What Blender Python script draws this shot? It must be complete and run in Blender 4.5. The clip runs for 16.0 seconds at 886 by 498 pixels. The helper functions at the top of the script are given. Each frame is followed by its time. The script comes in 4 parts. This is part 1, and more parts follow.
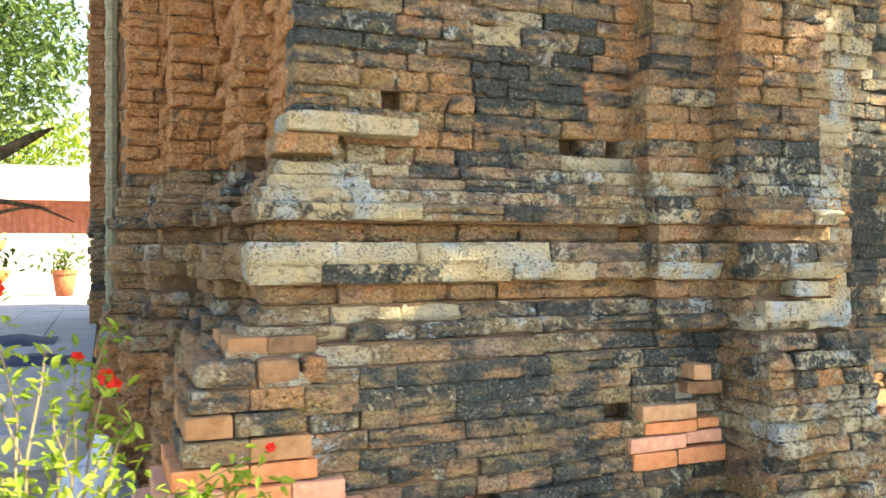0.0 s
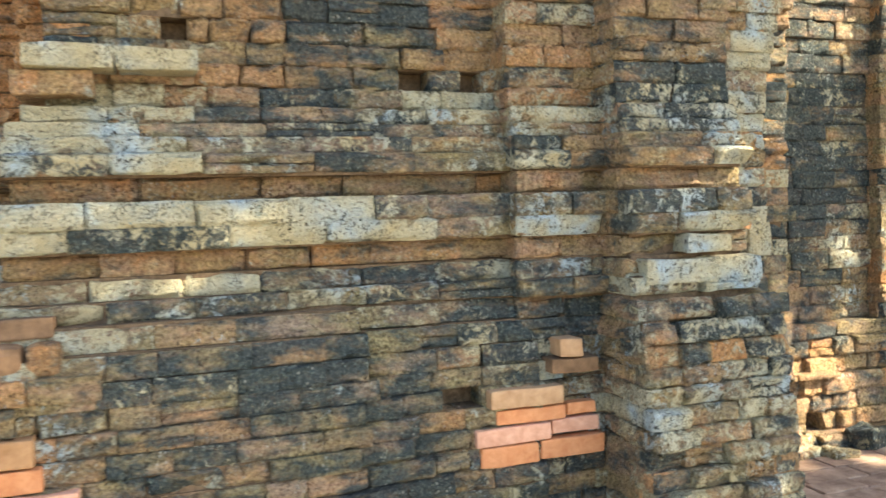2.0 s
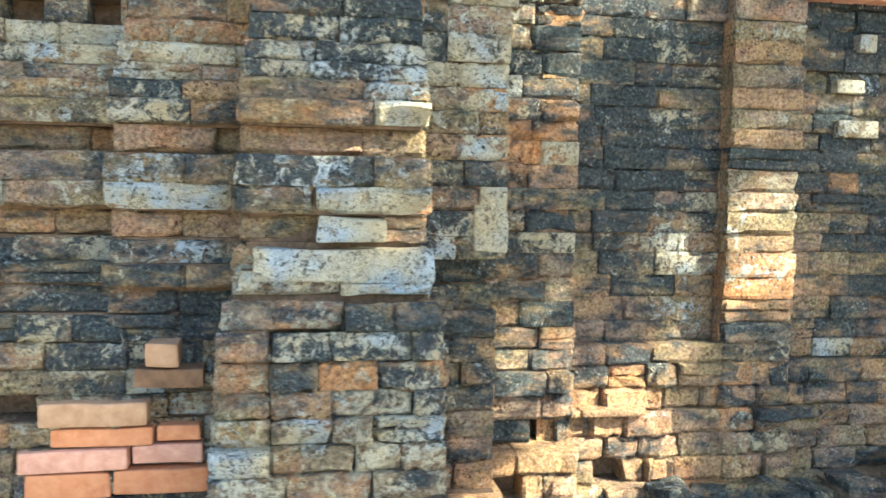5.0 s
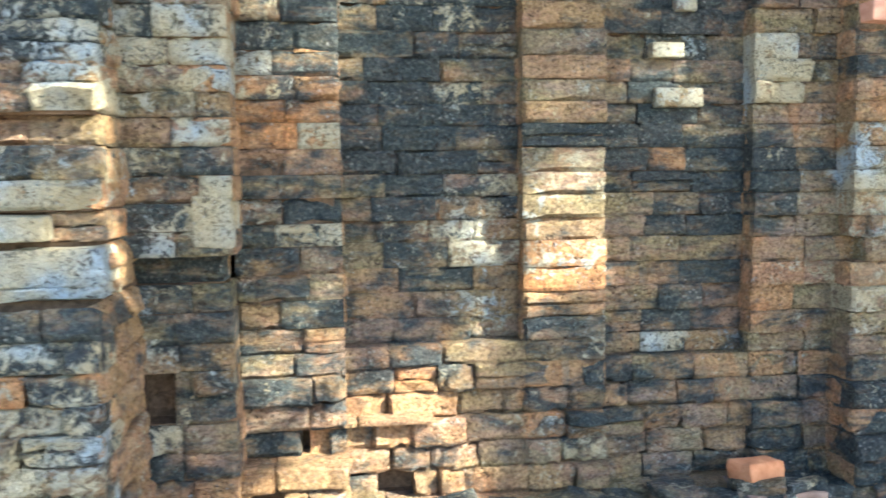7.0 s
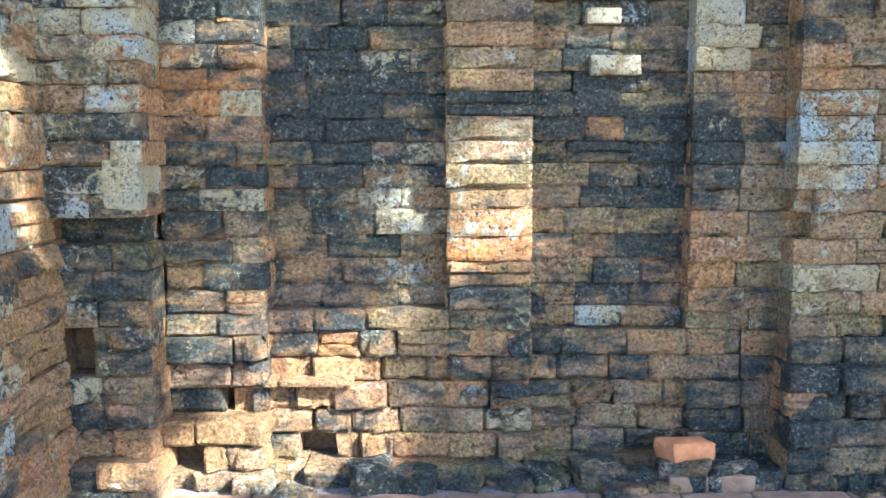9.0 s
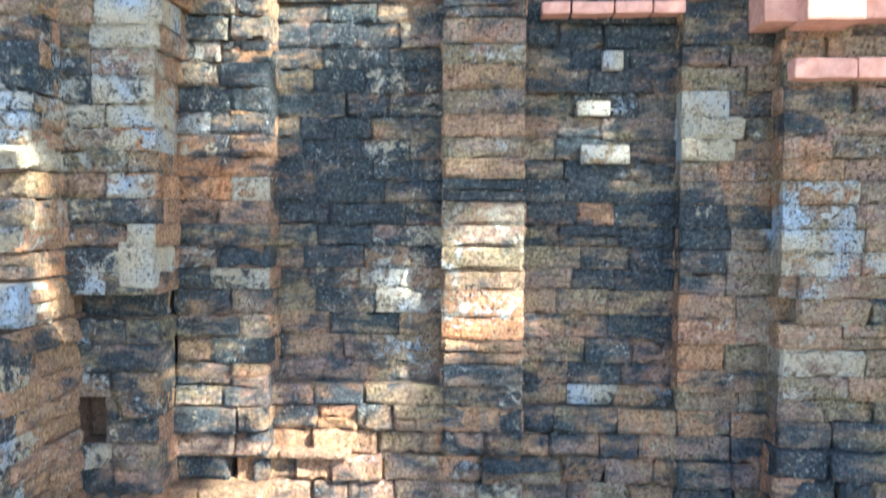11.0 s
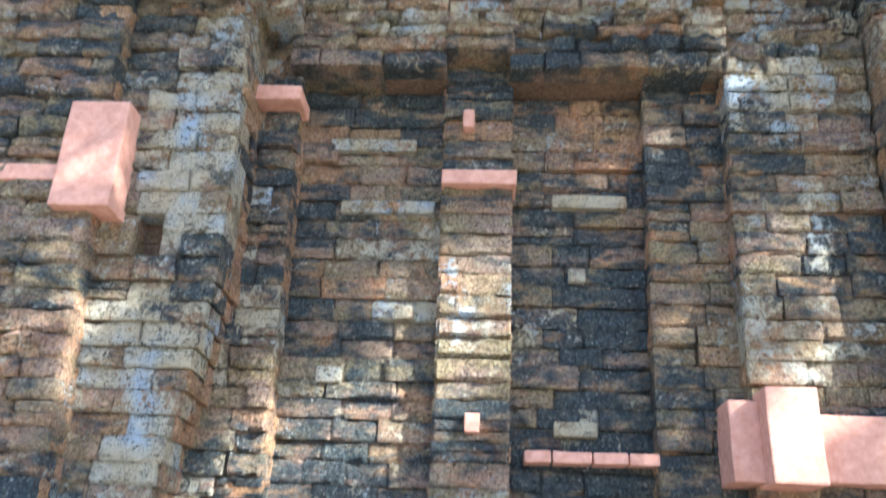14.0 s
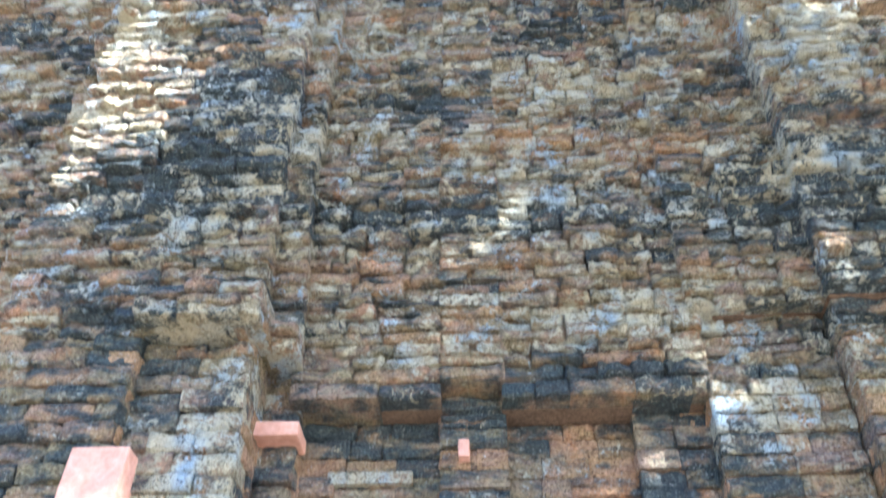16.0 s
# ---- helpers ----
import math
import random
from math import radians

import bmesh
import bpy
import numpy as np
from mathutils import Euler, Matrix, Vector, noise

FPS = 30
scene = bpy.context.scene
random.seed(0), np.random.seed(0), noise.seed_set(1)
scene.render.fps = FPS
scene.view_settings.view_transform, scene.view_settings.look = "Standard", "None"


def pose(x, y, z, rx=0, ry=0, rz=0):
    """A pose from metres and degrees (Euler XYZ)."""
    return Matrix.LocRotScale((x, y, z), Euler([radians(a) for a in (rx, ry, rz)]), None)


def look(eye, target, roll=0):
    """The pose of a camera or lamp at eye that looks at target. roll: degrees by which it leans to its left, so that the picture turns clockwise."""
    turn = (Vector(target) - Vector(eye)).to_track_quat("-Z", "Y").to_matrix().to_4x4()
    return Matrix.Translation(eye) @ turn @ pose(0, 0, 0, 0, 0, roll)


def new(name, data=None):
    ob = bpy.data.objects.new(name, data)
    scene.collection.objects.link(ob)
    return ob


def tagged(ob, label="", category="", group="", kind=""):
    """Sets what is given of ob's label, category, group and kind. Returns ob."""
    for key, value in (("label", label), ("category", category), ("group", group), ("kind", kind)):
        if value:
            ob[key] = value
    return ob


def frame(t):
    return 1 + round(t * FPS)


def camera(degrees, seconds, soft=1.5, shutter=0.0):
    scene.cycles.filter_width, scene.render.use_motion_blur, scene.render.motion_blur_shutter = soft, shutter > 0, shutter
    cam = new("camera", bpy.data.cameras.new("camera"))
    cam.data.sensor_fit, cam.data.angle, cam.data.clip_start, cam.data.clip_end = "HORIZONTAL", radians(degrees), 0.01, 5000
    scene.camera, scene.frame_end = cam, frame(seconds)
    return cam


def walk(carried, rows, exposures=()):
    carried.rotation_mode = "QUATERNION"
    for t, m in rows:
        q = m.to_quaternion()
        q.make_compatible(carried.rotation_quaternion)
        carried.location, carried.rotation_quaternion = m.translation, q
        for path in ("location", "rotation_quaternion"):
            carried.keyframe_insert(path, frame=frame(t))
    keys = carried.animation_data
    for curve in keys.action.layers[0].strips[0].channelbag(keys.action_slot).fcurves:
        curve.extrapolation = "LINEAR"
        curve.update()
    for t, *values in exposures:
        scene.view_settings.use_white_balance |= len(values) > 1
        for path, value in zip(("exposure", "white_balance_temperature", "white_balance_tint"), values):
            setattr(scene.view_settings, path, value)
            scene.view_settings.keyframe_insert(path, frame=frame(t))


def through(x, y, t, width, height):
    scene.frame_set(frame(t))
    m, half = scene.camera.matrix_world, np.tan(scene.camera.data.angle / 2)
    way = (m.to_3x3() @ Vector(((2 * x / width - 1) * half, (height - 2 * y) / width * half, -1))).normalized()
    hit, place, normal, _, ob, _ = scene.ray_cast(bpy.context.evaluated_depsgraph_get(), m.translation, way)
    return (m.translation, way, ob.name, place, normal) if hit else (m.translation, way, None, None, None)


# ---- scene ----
cam = camera(56.0, 16.0, shutter=0.5)
METRES, EYE, TILT, LEAN, TURN = 6.0, 1.4, 0.0, 0.0, -22.0
ROWS = [
    (0.0, 0.0, 0.0, 0.0, -0.0, 0.0, 0.0),
    (0.5, 0.0426, 0.0258, -0.0029, 1.19, -1.14, 0.35),
    (1.0, 0.0934, 0.0477, -0.0037, 3.18, -2.33, 0.9),
    (1.5, 0.1293, 0.0876, -0.0073, 3.26, -2.35, 1.41),
    (2.0, 0.1619, 0.1226, -0.0066, 2.96, -2.58, 1.72),
    (2.5, 0.2126, 0.1474, -0.0075, 5.18, -3.8, 0.62),
    (3.0, 0.2629, 0.174, -0.0089, 6.55, -4.46, 0.13),
    (3.5, 0.3061, 0.2165, -0.0108, 5.46, -4.08, 0.27),
    (6.0, 0.5451, 0.3471, -0.0106, 16.53, -4.64, -0.92),
    (6.5, 0.5784, 0.3736, -0.0139, 15.75, -4.83, 0.68),
    (7.0, 0.6162, 0.3949, -0.0137, 14.62, -4.8, 0.8),
    (7.5, 0.6706, 0.4005, -0.0157, 17.4, -5.93, -0.07),
    (8.0, 0.693, 0.4176, -0.0189, 19.0, -6.62, 0.11),
    (10.5, 0.7664, 0.4251, -0.0084, 25.41, -6.14, -0.32),
    (11.0, 0.7722, 0.4195, -0.0033, 25.48, -2.34, -0.35),
    (11.5, 0.7762, 0.4147, 0.0007, 25.13, 1.63, 0.01),
    (12.0, 0.778, 0.4097, 0.0068, 25.79, 5.54, -0.08),
    (12.5, 0.7821, 0.4049, 0.0138, 26.11, 9.77, -1.09),
    (13.0, 0.7855, 0.4019, 0.0214, 25.73, 14.0, -1.82),
    (13.5, 0.7854, 0.3959, 0.0272, 24.99, 18.44, -2.11),
    (14.0, 0.7891, 0.3901, 0.0337, 24.57, 23.37, -2.35),
    (14.5, 0.7902, 0.3868, 0.0395, 24.34, 28.13, -2.09),
    (15.0, 0.7947, 0.3837, 0.0438, 24.76, 33.15, -1.23),
    (15.5, 0.799, 0.3771, 0.0466, 25.36, 38.29, -0.9),
    (16.0, 0.805, 0.3655, 0.0502, 25.56, 43.27, -0.8),
]
SIGHT = [(0.0, 2.4, 7600, 14), (2.0, 2.33, 7100, 11), (3.5, 2.42, 6450, 10), (6.0, 2.45, 6150, 11), (7.0, 2.46, 5950, 12), (8.0, 2.33, 5800, 13), (10.5, 2.4, 5300, 16), (12.0, 2.5, 5200, 19), (13.5, 2.15, 5350, 19), (14.5, 2.3, 4850, 20), (15.0, 2.55, 4600, 20), (15.5, 2.66, 4750, 20), (16.0, 2.82, 5000, 18)]
walk(cam, [(t, pose(0, 0, EYE, TILT, LEAN, TURN) @ pose(METRES * x, METRES * y, METRES * z, 90 + pitch, roll, yaw)) for t, x, y, z, yaw, pitch, roll in ROWS], SIGHT)

# ---- world, sun and exposure ----
SUN = Vector((0.70, -0.42, 0.58)).normalized()
world = bpy.data.worlds.new("world")
scene.world = world
world.use_nodes = True
wn = world.node_tree
sky = wn.nodes.new("ShaderNodeTexSky")
sky.sky_type, sky.sun_disc = "NISHITA", False
sky.sun_elevation = math.asin(SUN.z)
sky.sun_rotation = math.atan2(SUN.x, SUN.y)
sky.dust_density = 1.0
wn.nodes["Background"].inputs["Strength"].default_value = 0.10
wn.links.new(sky.outputs[0], wn.nodes["Background"].inputs["Color"])
lamp = bpy.data.lights.new("sun", "SUN")
lamp.energy, lamp.angle, lamp.color = 5.0, radians(0.55), (1.0, 0.87, 0.66)
new("sun", lamp).matrix_world = look(SUN * 30, (0, 0, 0))

# ---- materials ----


class Nodes:
    """A small helper that writes shader nodes."""

    def __init__(self, name, rough=0.9):
        self.mat = bpy.data.materials.new(name)
        self.mat.use_nodes = True
        self.tree = self.mat.node_tree
        self.bsdf = self.tree.nodes["Principled BSDF"]
        self.bsdf.inputs["Roughness"].default_value = rough
        self.bsdf.inputs["Specular IOR Level"].default_value = 0.25

    def add(self, kind, **values):
        node = self.tree.nodes.new(kind)
        for key, value in values.items():
            setattr(node, key, value)
        return node

    def link(self, a, b):
        self.tree.links.new(a, b)

    def where(self, stretch=(1, 1, 1), local=False):
        if local:
            out = self.add("ShaderNodeTexCoord").outputs["Object"]
        else:
            out = self.add("ShaderNodeNewGeometry").outputs["Position"]
        m = self.add("ShaderNodeMapping")
        m.inputs["Scale"].default_value = stretch
        self.link(out, m.inputs["Vector"])
        return m.outputs[0]

    def noise(self, scale, detail=4.0, rough=0.6, at=None, twist=0.0):
        n = self.add("ShaderNodeTexNoise")
        n.inputs["Scale"].default_value, n.inputs["Detail"].default_value = scale, detail
        n.inputs["Roughness"].default_value, n.inputs["Distortion"].default_value = rough, twist
        if at is not None:
            self.link(at, n.inputs["Vector"])
        return n.outputs["Fac"]

    def calc(self, op, a, b=None, clamp=False):
        n = self.add("ShaderNodeMath", operation=op, use_clamp=clamp)
        for slot, v in zip(n.inputs, (a, b)):
            if v is None:
                continue
            if isinstance(v, (int, float)):
                slot.default_value = v
            else:
                self.link(v, slot)
        return n.outputs[0]

    def band(self, value, lo, hi):
        n = self.add("ShaderNodeMapRange", interpolation_type="SMOOTHSTEP")
        n.inputs["From Min"].default_value, n.inputs["From Max"].default_value = lo, hi
        self.link(value, n.inputs["Value"])
        return n.outputs[0]

    def ramp(self, value, stops):
        n = self.add("ShaderNodeValToRGB")
        ends = n.color_ramp.elements
        while len(ends) < len(stops):
            ends.new(0.5)
        for e, (p, c) in zip(ends, stops):
            e.position, e.color = p, (*c, 1)
        self.link(value, n.inputs[0])
        return n.outputs[0]

    def mix(self, fac, a, b, how="MIX"):
        n = self.add("ShaderNodeMix", data_type="RGBA", blend_type=how)
        for slot, v in zip((n.inputs[0], n.inputs[6], n.inputs[7]), (fac, a, b)):
            if isinstance(v, (int, float)):
                slot.default_value = v
            elif isinstance(v, tuple):
                slot.default_value = (*v, 1)
            else:
                self.link(v, slot)
        return n.outputs[2]

    def bump(self, height, strength, distance):
        n = self.add("ShaderNodeBump")
        n.inputs["Strength"].default_value, n.inputs["Distance"].default_value = strength, distance
        self.link(height, n.inputs["Height"])
        if self.bsdf.inputs["Normal"].links:
            self.link(self.bsdf.inputs["Normal"].links[0].from_socket, n.inputs["Normal"])
        self.link(n.outputs[0], self.bsdf.inputs["Normal"])

    def done(self, colour):
        self.link(colour, self.bsdf.inputs["Base Color"])
        return self.mat


def brick_material(name, joined):
    """Old fired brick: crusts of dark and pale lichen and bare orange clay, by four amounts that every brick carries."""
    k = Nodes(name, 0.92)
    if joined:
        a = k.add("ShaderNodeAttribute", attribute_name="growth")
        colour, tone = a.outputs["Color"], a.outputs["Alpha"]
    else:
        a = k.add("ShaderNodeObjectInfo")
        colour, tone = a.outputs["Color"], a.outputs["Alpha"]
    split = k.add("ShaderNodeSeparateColor")
    k.link(colour, split.inputs[0])
    dark, pale, fresh = split.outputs
    at = k.where()
    flat = k.where((1, 1, 2.6))
    big = k.noise(5, 5, 0.62, flat, 0.4)
    mid = k.noise(17, 6, 0.7, at, 0.5)
    fine = k.noise(70, 4, 0.7, at)
    grit = k.noise(260, 2, 0.6, at)
    shift = k.calc("ADD", k.calc("MULTIPLY", tone, 0.36), k.calc("MULTIPLY", k.noise(9, 7, 0.72, flat, 0.7), 0.94))
    body = k.ramp(k.calc("SUBTRACT", shift, 0.14), [(0.08, (0.15, 0.115, 0.08)), (0.28, (0.275, 0.22, 0.145)), (0.45, (0.395, 0.33, 0.20)), (0.6, (0.37, 0.265, 0.185)), (0.72, (0.47, 0.405, 0.275)), (0.9, (0.49, 0.445, 0.35))])
    hue = k.noise(3.2, 4, 0.6, flat, 0.6)
    body = k.mix(k.calc("MULTIPLY", k.band(hue, 0.46, 0.62), 0.68), body, k.ramp(fine, [(0.3, (0.17, 0.155, 0.07)), (0.7, (0.40, 0.37, 0.20))]))
    body = k.mix(k.calc("MULTIPLY", k.calc("SUBTRACT", 1.0, k.band(hue, 0.34, 0.46)), 0.5), body, k.ramp(fine, [(0.3, (0.19, 0.14, 0.13)), (0.7, (0.40, 0.33, 0.31))]))
    clay = k.ramp(mid, [(0.3, (0.46, 0.20, 0.08)), (0.5, (0.66, 0.34, 0.145)), (0.75, (0.74, 0.48, 0.27))])
    vein = k.band(k.noise(3.4, 5, 0.62, k.where((1.3, 1.3, 0.9)), 0.5), 0.54, 0.68)
    body = k.mix(k.calc("ADD", fresh, k.calc("MULTIPLY", vein, 0.4), True), body, clay)
    body = k.mix(0.75, body, k.mix(1.0, body, k.ramp(fine, [(0.36, (0.44, 0.42, 0.39)), (0.5, (0.98, 0.98, 0.98)), (0.64, (1.52, 1.48, 1.4))]), "MULTIPLY"))
    # soot-dark stains with soft edges
    w = k.calc("ADD", k.calc("ADD", k.calc("MULTIPLY", big, 0.85), k.calc("MULTIPLY", mid, 0.32)), k.calc("MULTIPLY", fine, 0.16))
    soot = k.band(k.calc("ADD", w, k.calc("MULTIPLY", dark, 0.50)), 0.71, 0.93)
    crust = k.ramp(fine, [(0.3, (0.010, 0.026, 0.038)), (0.5, (0.032, 0.062, 0.076)), (0.66, (0.095, 0.14, 0.145)), (0.8, (0.27, 0.33, 0.31))])
    body = k.mix(k.calc("MULTIPLY", soot, 0.92), body, crust)
    # brown-green film
    film = k.band(k.calc("ADD", k.noise(9, 5, 0.65, flat, 0.6), k.calc("MULTIPLY", fresh, -0.25)), 0.48, 0.70)
    body = k.mix(k.calc("MULTIPLY", film, 0.36), body, k.ramp(fine, [(0.3, (0.045, 0.04, 0.022)), (0.7, (0.21, 0.185, 0.105))]))
    # pale lichen plates
    v = k.calc("ADD", k.calc("ADD", k.calc("MULTIPLY", k.noise(19, 7, 0.7, at, 0.9), 0.55), k.calc("MULTIPLY", k.noise(7, 3, 0.5, at), 0.35)), k.calc("MULTIPLY", k.noise(46, 5, 0.7, at, 0.6), 0.26))
    plate = k.band(k.calc("ADD", v, k.calc("MULTIPLY", pale, 0.42)), 0.735, 0.815)
    plate_colour = k.ramp(k.noise(5, 3, 0.5, at), [(0.40, (0.62, 0.57, 0.37)), (0.54, (0.60, 0.61, 0.47)), (0.66, (0.49, 0.62, 0.67))])
    body = k.mix(k.calc("MULTIPLY", plate, k.band(fine, 0.28, 0.46)), body, plate_colour)
    # black specks in the pale crust, pale ones in the dark
    speck = k.band(k.noise(85, 4, 0.65, at), 0.53, 0.57)
    body = k.mix(k.calc("MULTIPLY", k.calc("MULTIPLY", speck, plate), k.calc("MULTIPLY", k.band(k.noise(11, 3, 0.5, at), 0.42, 0.62), 0.6)), body, (0.035, 0.04, 0.04))
    fleck = k.band(k.noise(55, 5, 0.75, at, 0.4), 0.59, 0.63)
    body = k.mix(k.calc("MULTIPLY", k.calc("MULTIPLY", fleck, soot), k.calc("ADD", k.calc("MULTIPLY", pale, 1.4), 0.3, True)), body, (0.30, 0.39, 0.36))
    # small pale spots
    spots = k.add("ShaderNodeTexVoronoi")
    spots.inputs["Scale"].default_value = 42
    k.link(at, spots.inputs["Vector"])
    dots = k.calc("MULTIPLY", k.calc("SUBTRACT", 1.0, k.band(spots.outputs["Distance"], 0.12, 0.3)), k.band(k.noise(8, 2, 0.5, at), 0.5, 0.62))
    body = k.mix(k.calc("MULTIPLY", dots, 0.55), body, (0.5, 0.52, 0.47))
    body = k.mix(0.6, body, k.mix(1.0, body, k.ramp(grit, [(0.3, (0.6, 0.6, 0.6)), (0.7, (1.25, 1.25, 1.25))]), "MULTIPLY"))
    pits = k.calc("SUBTRACT", 1.0, k.band(k.noise(58, 4, 0.6, at), 0.35, 0.415))
    body = k.mix(k.calc("MULTIPLY", pits, k.calc("MULTIPLY", k.band(k.noise(5, 4, 0.6, at), 0.42, 0.6), 0.8)), body, (0.04, 0.03, 0.022))
    k.bump(k.calc("ADD", mid, k.calc("MULTIPLY", k.noise(7, 3, 0.5, at), 0.8)), 1.0, 0.055)
    k.bump(k.calc("ADD", k.calc("SUBTRACT", k.calc("ADD", fine, k.calc("MULTIPLY", grit, 0.4)), pits), k.calc("MULTIPLY", plate, 0.35)), 1.0, 0.013)
    return k.done(body)


def simple(name, dark, light, scale=20, rough=0.85, relief=0.01, stretch=(1, 1, 1)):
    k = Nodes(name, rough)
    at = k.where(stretch)
    n = k.noise(scale, 6, 0.65, at, 0.3)
    body = k.ramp(n, [(0.3, dark), (0.7, light)])
    body = k.mix(0.4, body, k.mix(1.0, body, k.ramp(k.noise(scale * 0.13, 4, 0.6, at), [(0.3, (0.55, 0.55, 0.55)), (0.7, (1.3, 1.28, 1.22))]), "MULTIPLY"))
    k.bump(n, 0.6, relief)
    return k.done(body)


def leaf_material(name, dark, light, through=0.35):
    k = Nodes(name, 0.5)
    tint = k.add("ShaderNodeNewGeometry").outputs["Random Per Island"]
    body = k.ramp(tint, [(0.1, dark), (0.9, light)])
    body = k.mix(k.band(k.noise(60, 3, 0.6, k.where()), 0.4, 0.7), body, k.mix(0.4, body, light))
    tr = k.add("ShaderNodeBsdfTranslucent")
    k.link(body, tr.inputs["Color"])
    m = k.add("ShaderNodeMixShader")
    m.inputs[0].default_value = through
    k.link(k.bsdf.outputs[0], m.inputs[1])
    k.link(tr.outputs[0], m.inputs[2])
    k.link(m.outputs[0], k.tree.nodes["Material Output"].inputs["Surface"])
    return k.done(body)


BRICK = brick_material("old_brick", False)
BRICK_MASS = brick_material("old_brick_mass", True)
CORE = simple("packed_clay_joint", (0.07, 0.05, 0.032), (0.22, 0.155, 0.10), 45, 1.0, 0.02)
EARTH = simple("dry_earth", (0.24, 0.205, 0.155), (0.40, 0.355, 0.285), 9, 0.95, 0.02)
GRAVEL = simple("grey_grit", (0.14, 0.14, 0.15), (0.45, 0.45, 0.47), 60, 0.9, 0.02)
PAVER = simple("worn_paving_brick", (0.20, 0.13, 0.095), (0.46, 0.34, 0.26), 11, 0.9, 0.006)
TILE = simple("pavement_stone", (0.30, 0.31, 0.33), (0.48, 0.49, 0.50), 14, 0.7, 0.004)
SANDSTONE = simple("green_grey_sandstone", (0.22, 0.23, 0.15), (0.40, 0.38, 0.26), 16, 0.85, 0.006, (1, 1, 0.5))
PINK = simple("new_pink_brick", (0.52, 0.27, 0.18), (0.70, 0.42, 0.31), 25, 0.9, 0.004)
BARK = simple("bark", (0.06, 0.045, 0.03), (0.20, 0.16, 0.11), 30, 0.95, 0.02, (1, 1, 0.3))
TWIG = simple("green_twig", (0.12, 0.10, 0.05), (0.28, 0.24, 0.13), 50, 0.8, 0.002)
ROOF = simple("white_metal_roof", (0.70, 0.72, 0.74), (0.85, 0.86, 0.87), 2, 0.5, 0.002)
RUST = simple("rust_red_sheet", (0.23, 0.075, 0.045), (0.36, 0.14, 0.09), 5, 0.6, 0.003)
PLAIN_WHITE = simple("plain_white", (0.66, 0.66, 0.60), (0.82, 0.82, 0.77), 6, 0.9, 0.003)
CLAY = simple("terracotta", (0.32, 0.09, 0.04), (0.50, 0.19, 0.10), 18, 0.8, 0.003)
BOWL = simple("orange_terracotta", (0.60, 0.13, 0.04), (0.75, 0.24, 0.09), 12, 0.7, 0.003)
CLOTH = simple("pale_blue_sheet", (0.42, 0.48, 0.62), (0.66, 0.70, 0.80), 9, 0.6, 0.01)
DRY = simple("dry_frond", (0.05, 0.04, 0.025), (0.30, 0.24, 0.14), 14, 0.8, 0.004)
LEAF = leaf_material("tree_leaf", (0.03, 0.075, 0.02), (0.13, 0.22, 0.06))
LEAF_BRIGHT = leaf_material("shrub_leaf", (0.09, 0.19, 0.015), (0.30, 0.42, 0.05), 0.4)
PETAL = leaf_material("red_petal", (0.55, 0.012, 0.008), (0.75, 0.03, 0.02), 0.3)

# ---- small builders ----


def mesh_of(name, verts, faces, material, smooth=False):
    me = bpy.data.meshes.new(name)
    me.from_pydata([tuple(v) for v in verts], [], faces)
    me.materials.append(material)
    if smooth:
        me.polygons.foreach_set("use_smooth", [True] * len(me.polygons))
    me.update()
    return me


def part(name, bm, material, parent=None, label="", smooth=False):
    """Links a bmesh as one mesh object, under a thing where one is given."""
    me = bpy.data.meshes.new(name)
    bm.to_mesh(me)
    bm.free()
    me.materials.append(material)
    if smooth:
        me.polygons.foreach_set("use_smooth", [True] * len(me.polygons))
    ob = new(name, me)
    ob.parent = parent
    return tagged(ob, label)


def block(size, at, edge=0.006, wear=0.0, seed=0, cuts=0):
    """A bevelled, slightly worn block."""
    bm = bmesh.new()
    bmesh.ops.create_cube(bm, size=1)
    bmesh.ops.scale(bm, vec=size, verts=bm.verts)
    if cuts:
        bmesh.ops.subdivide_edges(bm, edges=bm.edges, cuts=cuts, use_grid_fill=True)
    bmesh.ops.bevel(bm, geom=[e for e in bm.edges if e.calc_face_angle(0) > 0.5], offset=edge, segments=2, profile=0.6, affect="EDGES")
    rng = random.Random(seed)
    off = Vector((rng.random(), rng.random(), rng.random())) * 50
    for v in bm.verts:
        v.co += noise.noise_vector(v.co * 9 + off) * wear
    bmesh.ops.translate(bm, vec=at, verts=bm.verts)
    return bm


def lathe(profile, at, around=24):
    """A turned body from (radius, height) pairs."""
    bm = bmesh.new()
    rings = []
    for r, z in profile:
        rings.append([bm.verts.new((at[0] + r * math.cos(2 * math.pi * i / around), at[1] + r * math.sin(2 * math.pi * i / around), at[2] + z)) for i in range(around)])
    for a, b in zip(rings, rings[1:]):
        for i in range(around):
            bm.faces.new((a[i], a[(i + 1) % around], b[(i + 1) % around], b[i]))
    bm.faces.new(rings[0][::-1])
    bm.faces.new(rings[-1])
    return bm


def tube(points, radii, around=7):
    bm = bmesh.new()
    rings = []
    for i, p in enumerate(points):
        p = Vector(p)
        d = Vector(points[min(i + 1, len(points) - 1)]) - Vector(points[max(i - 1, 0)])
        q = d.to_track_quat("Z", "Y")
        rings.append([bm.verts.new(p + q @ Vector((radii[i] * math.cos(2 * math.pi * k / around), radii[i] * math.sin(2 * math.pi * k / around), 0))) for k in range(around)])
    for a, b in zip(rings, rings[1:]):
        for k in range(around):
            bm.faces.new((a[k], a[(k + 1) % around], b[(k + 1) % around], b[k]))
    bm.faces.new(rings[0][::-1])
    bm.faces.new(rings[-1])
    return bm


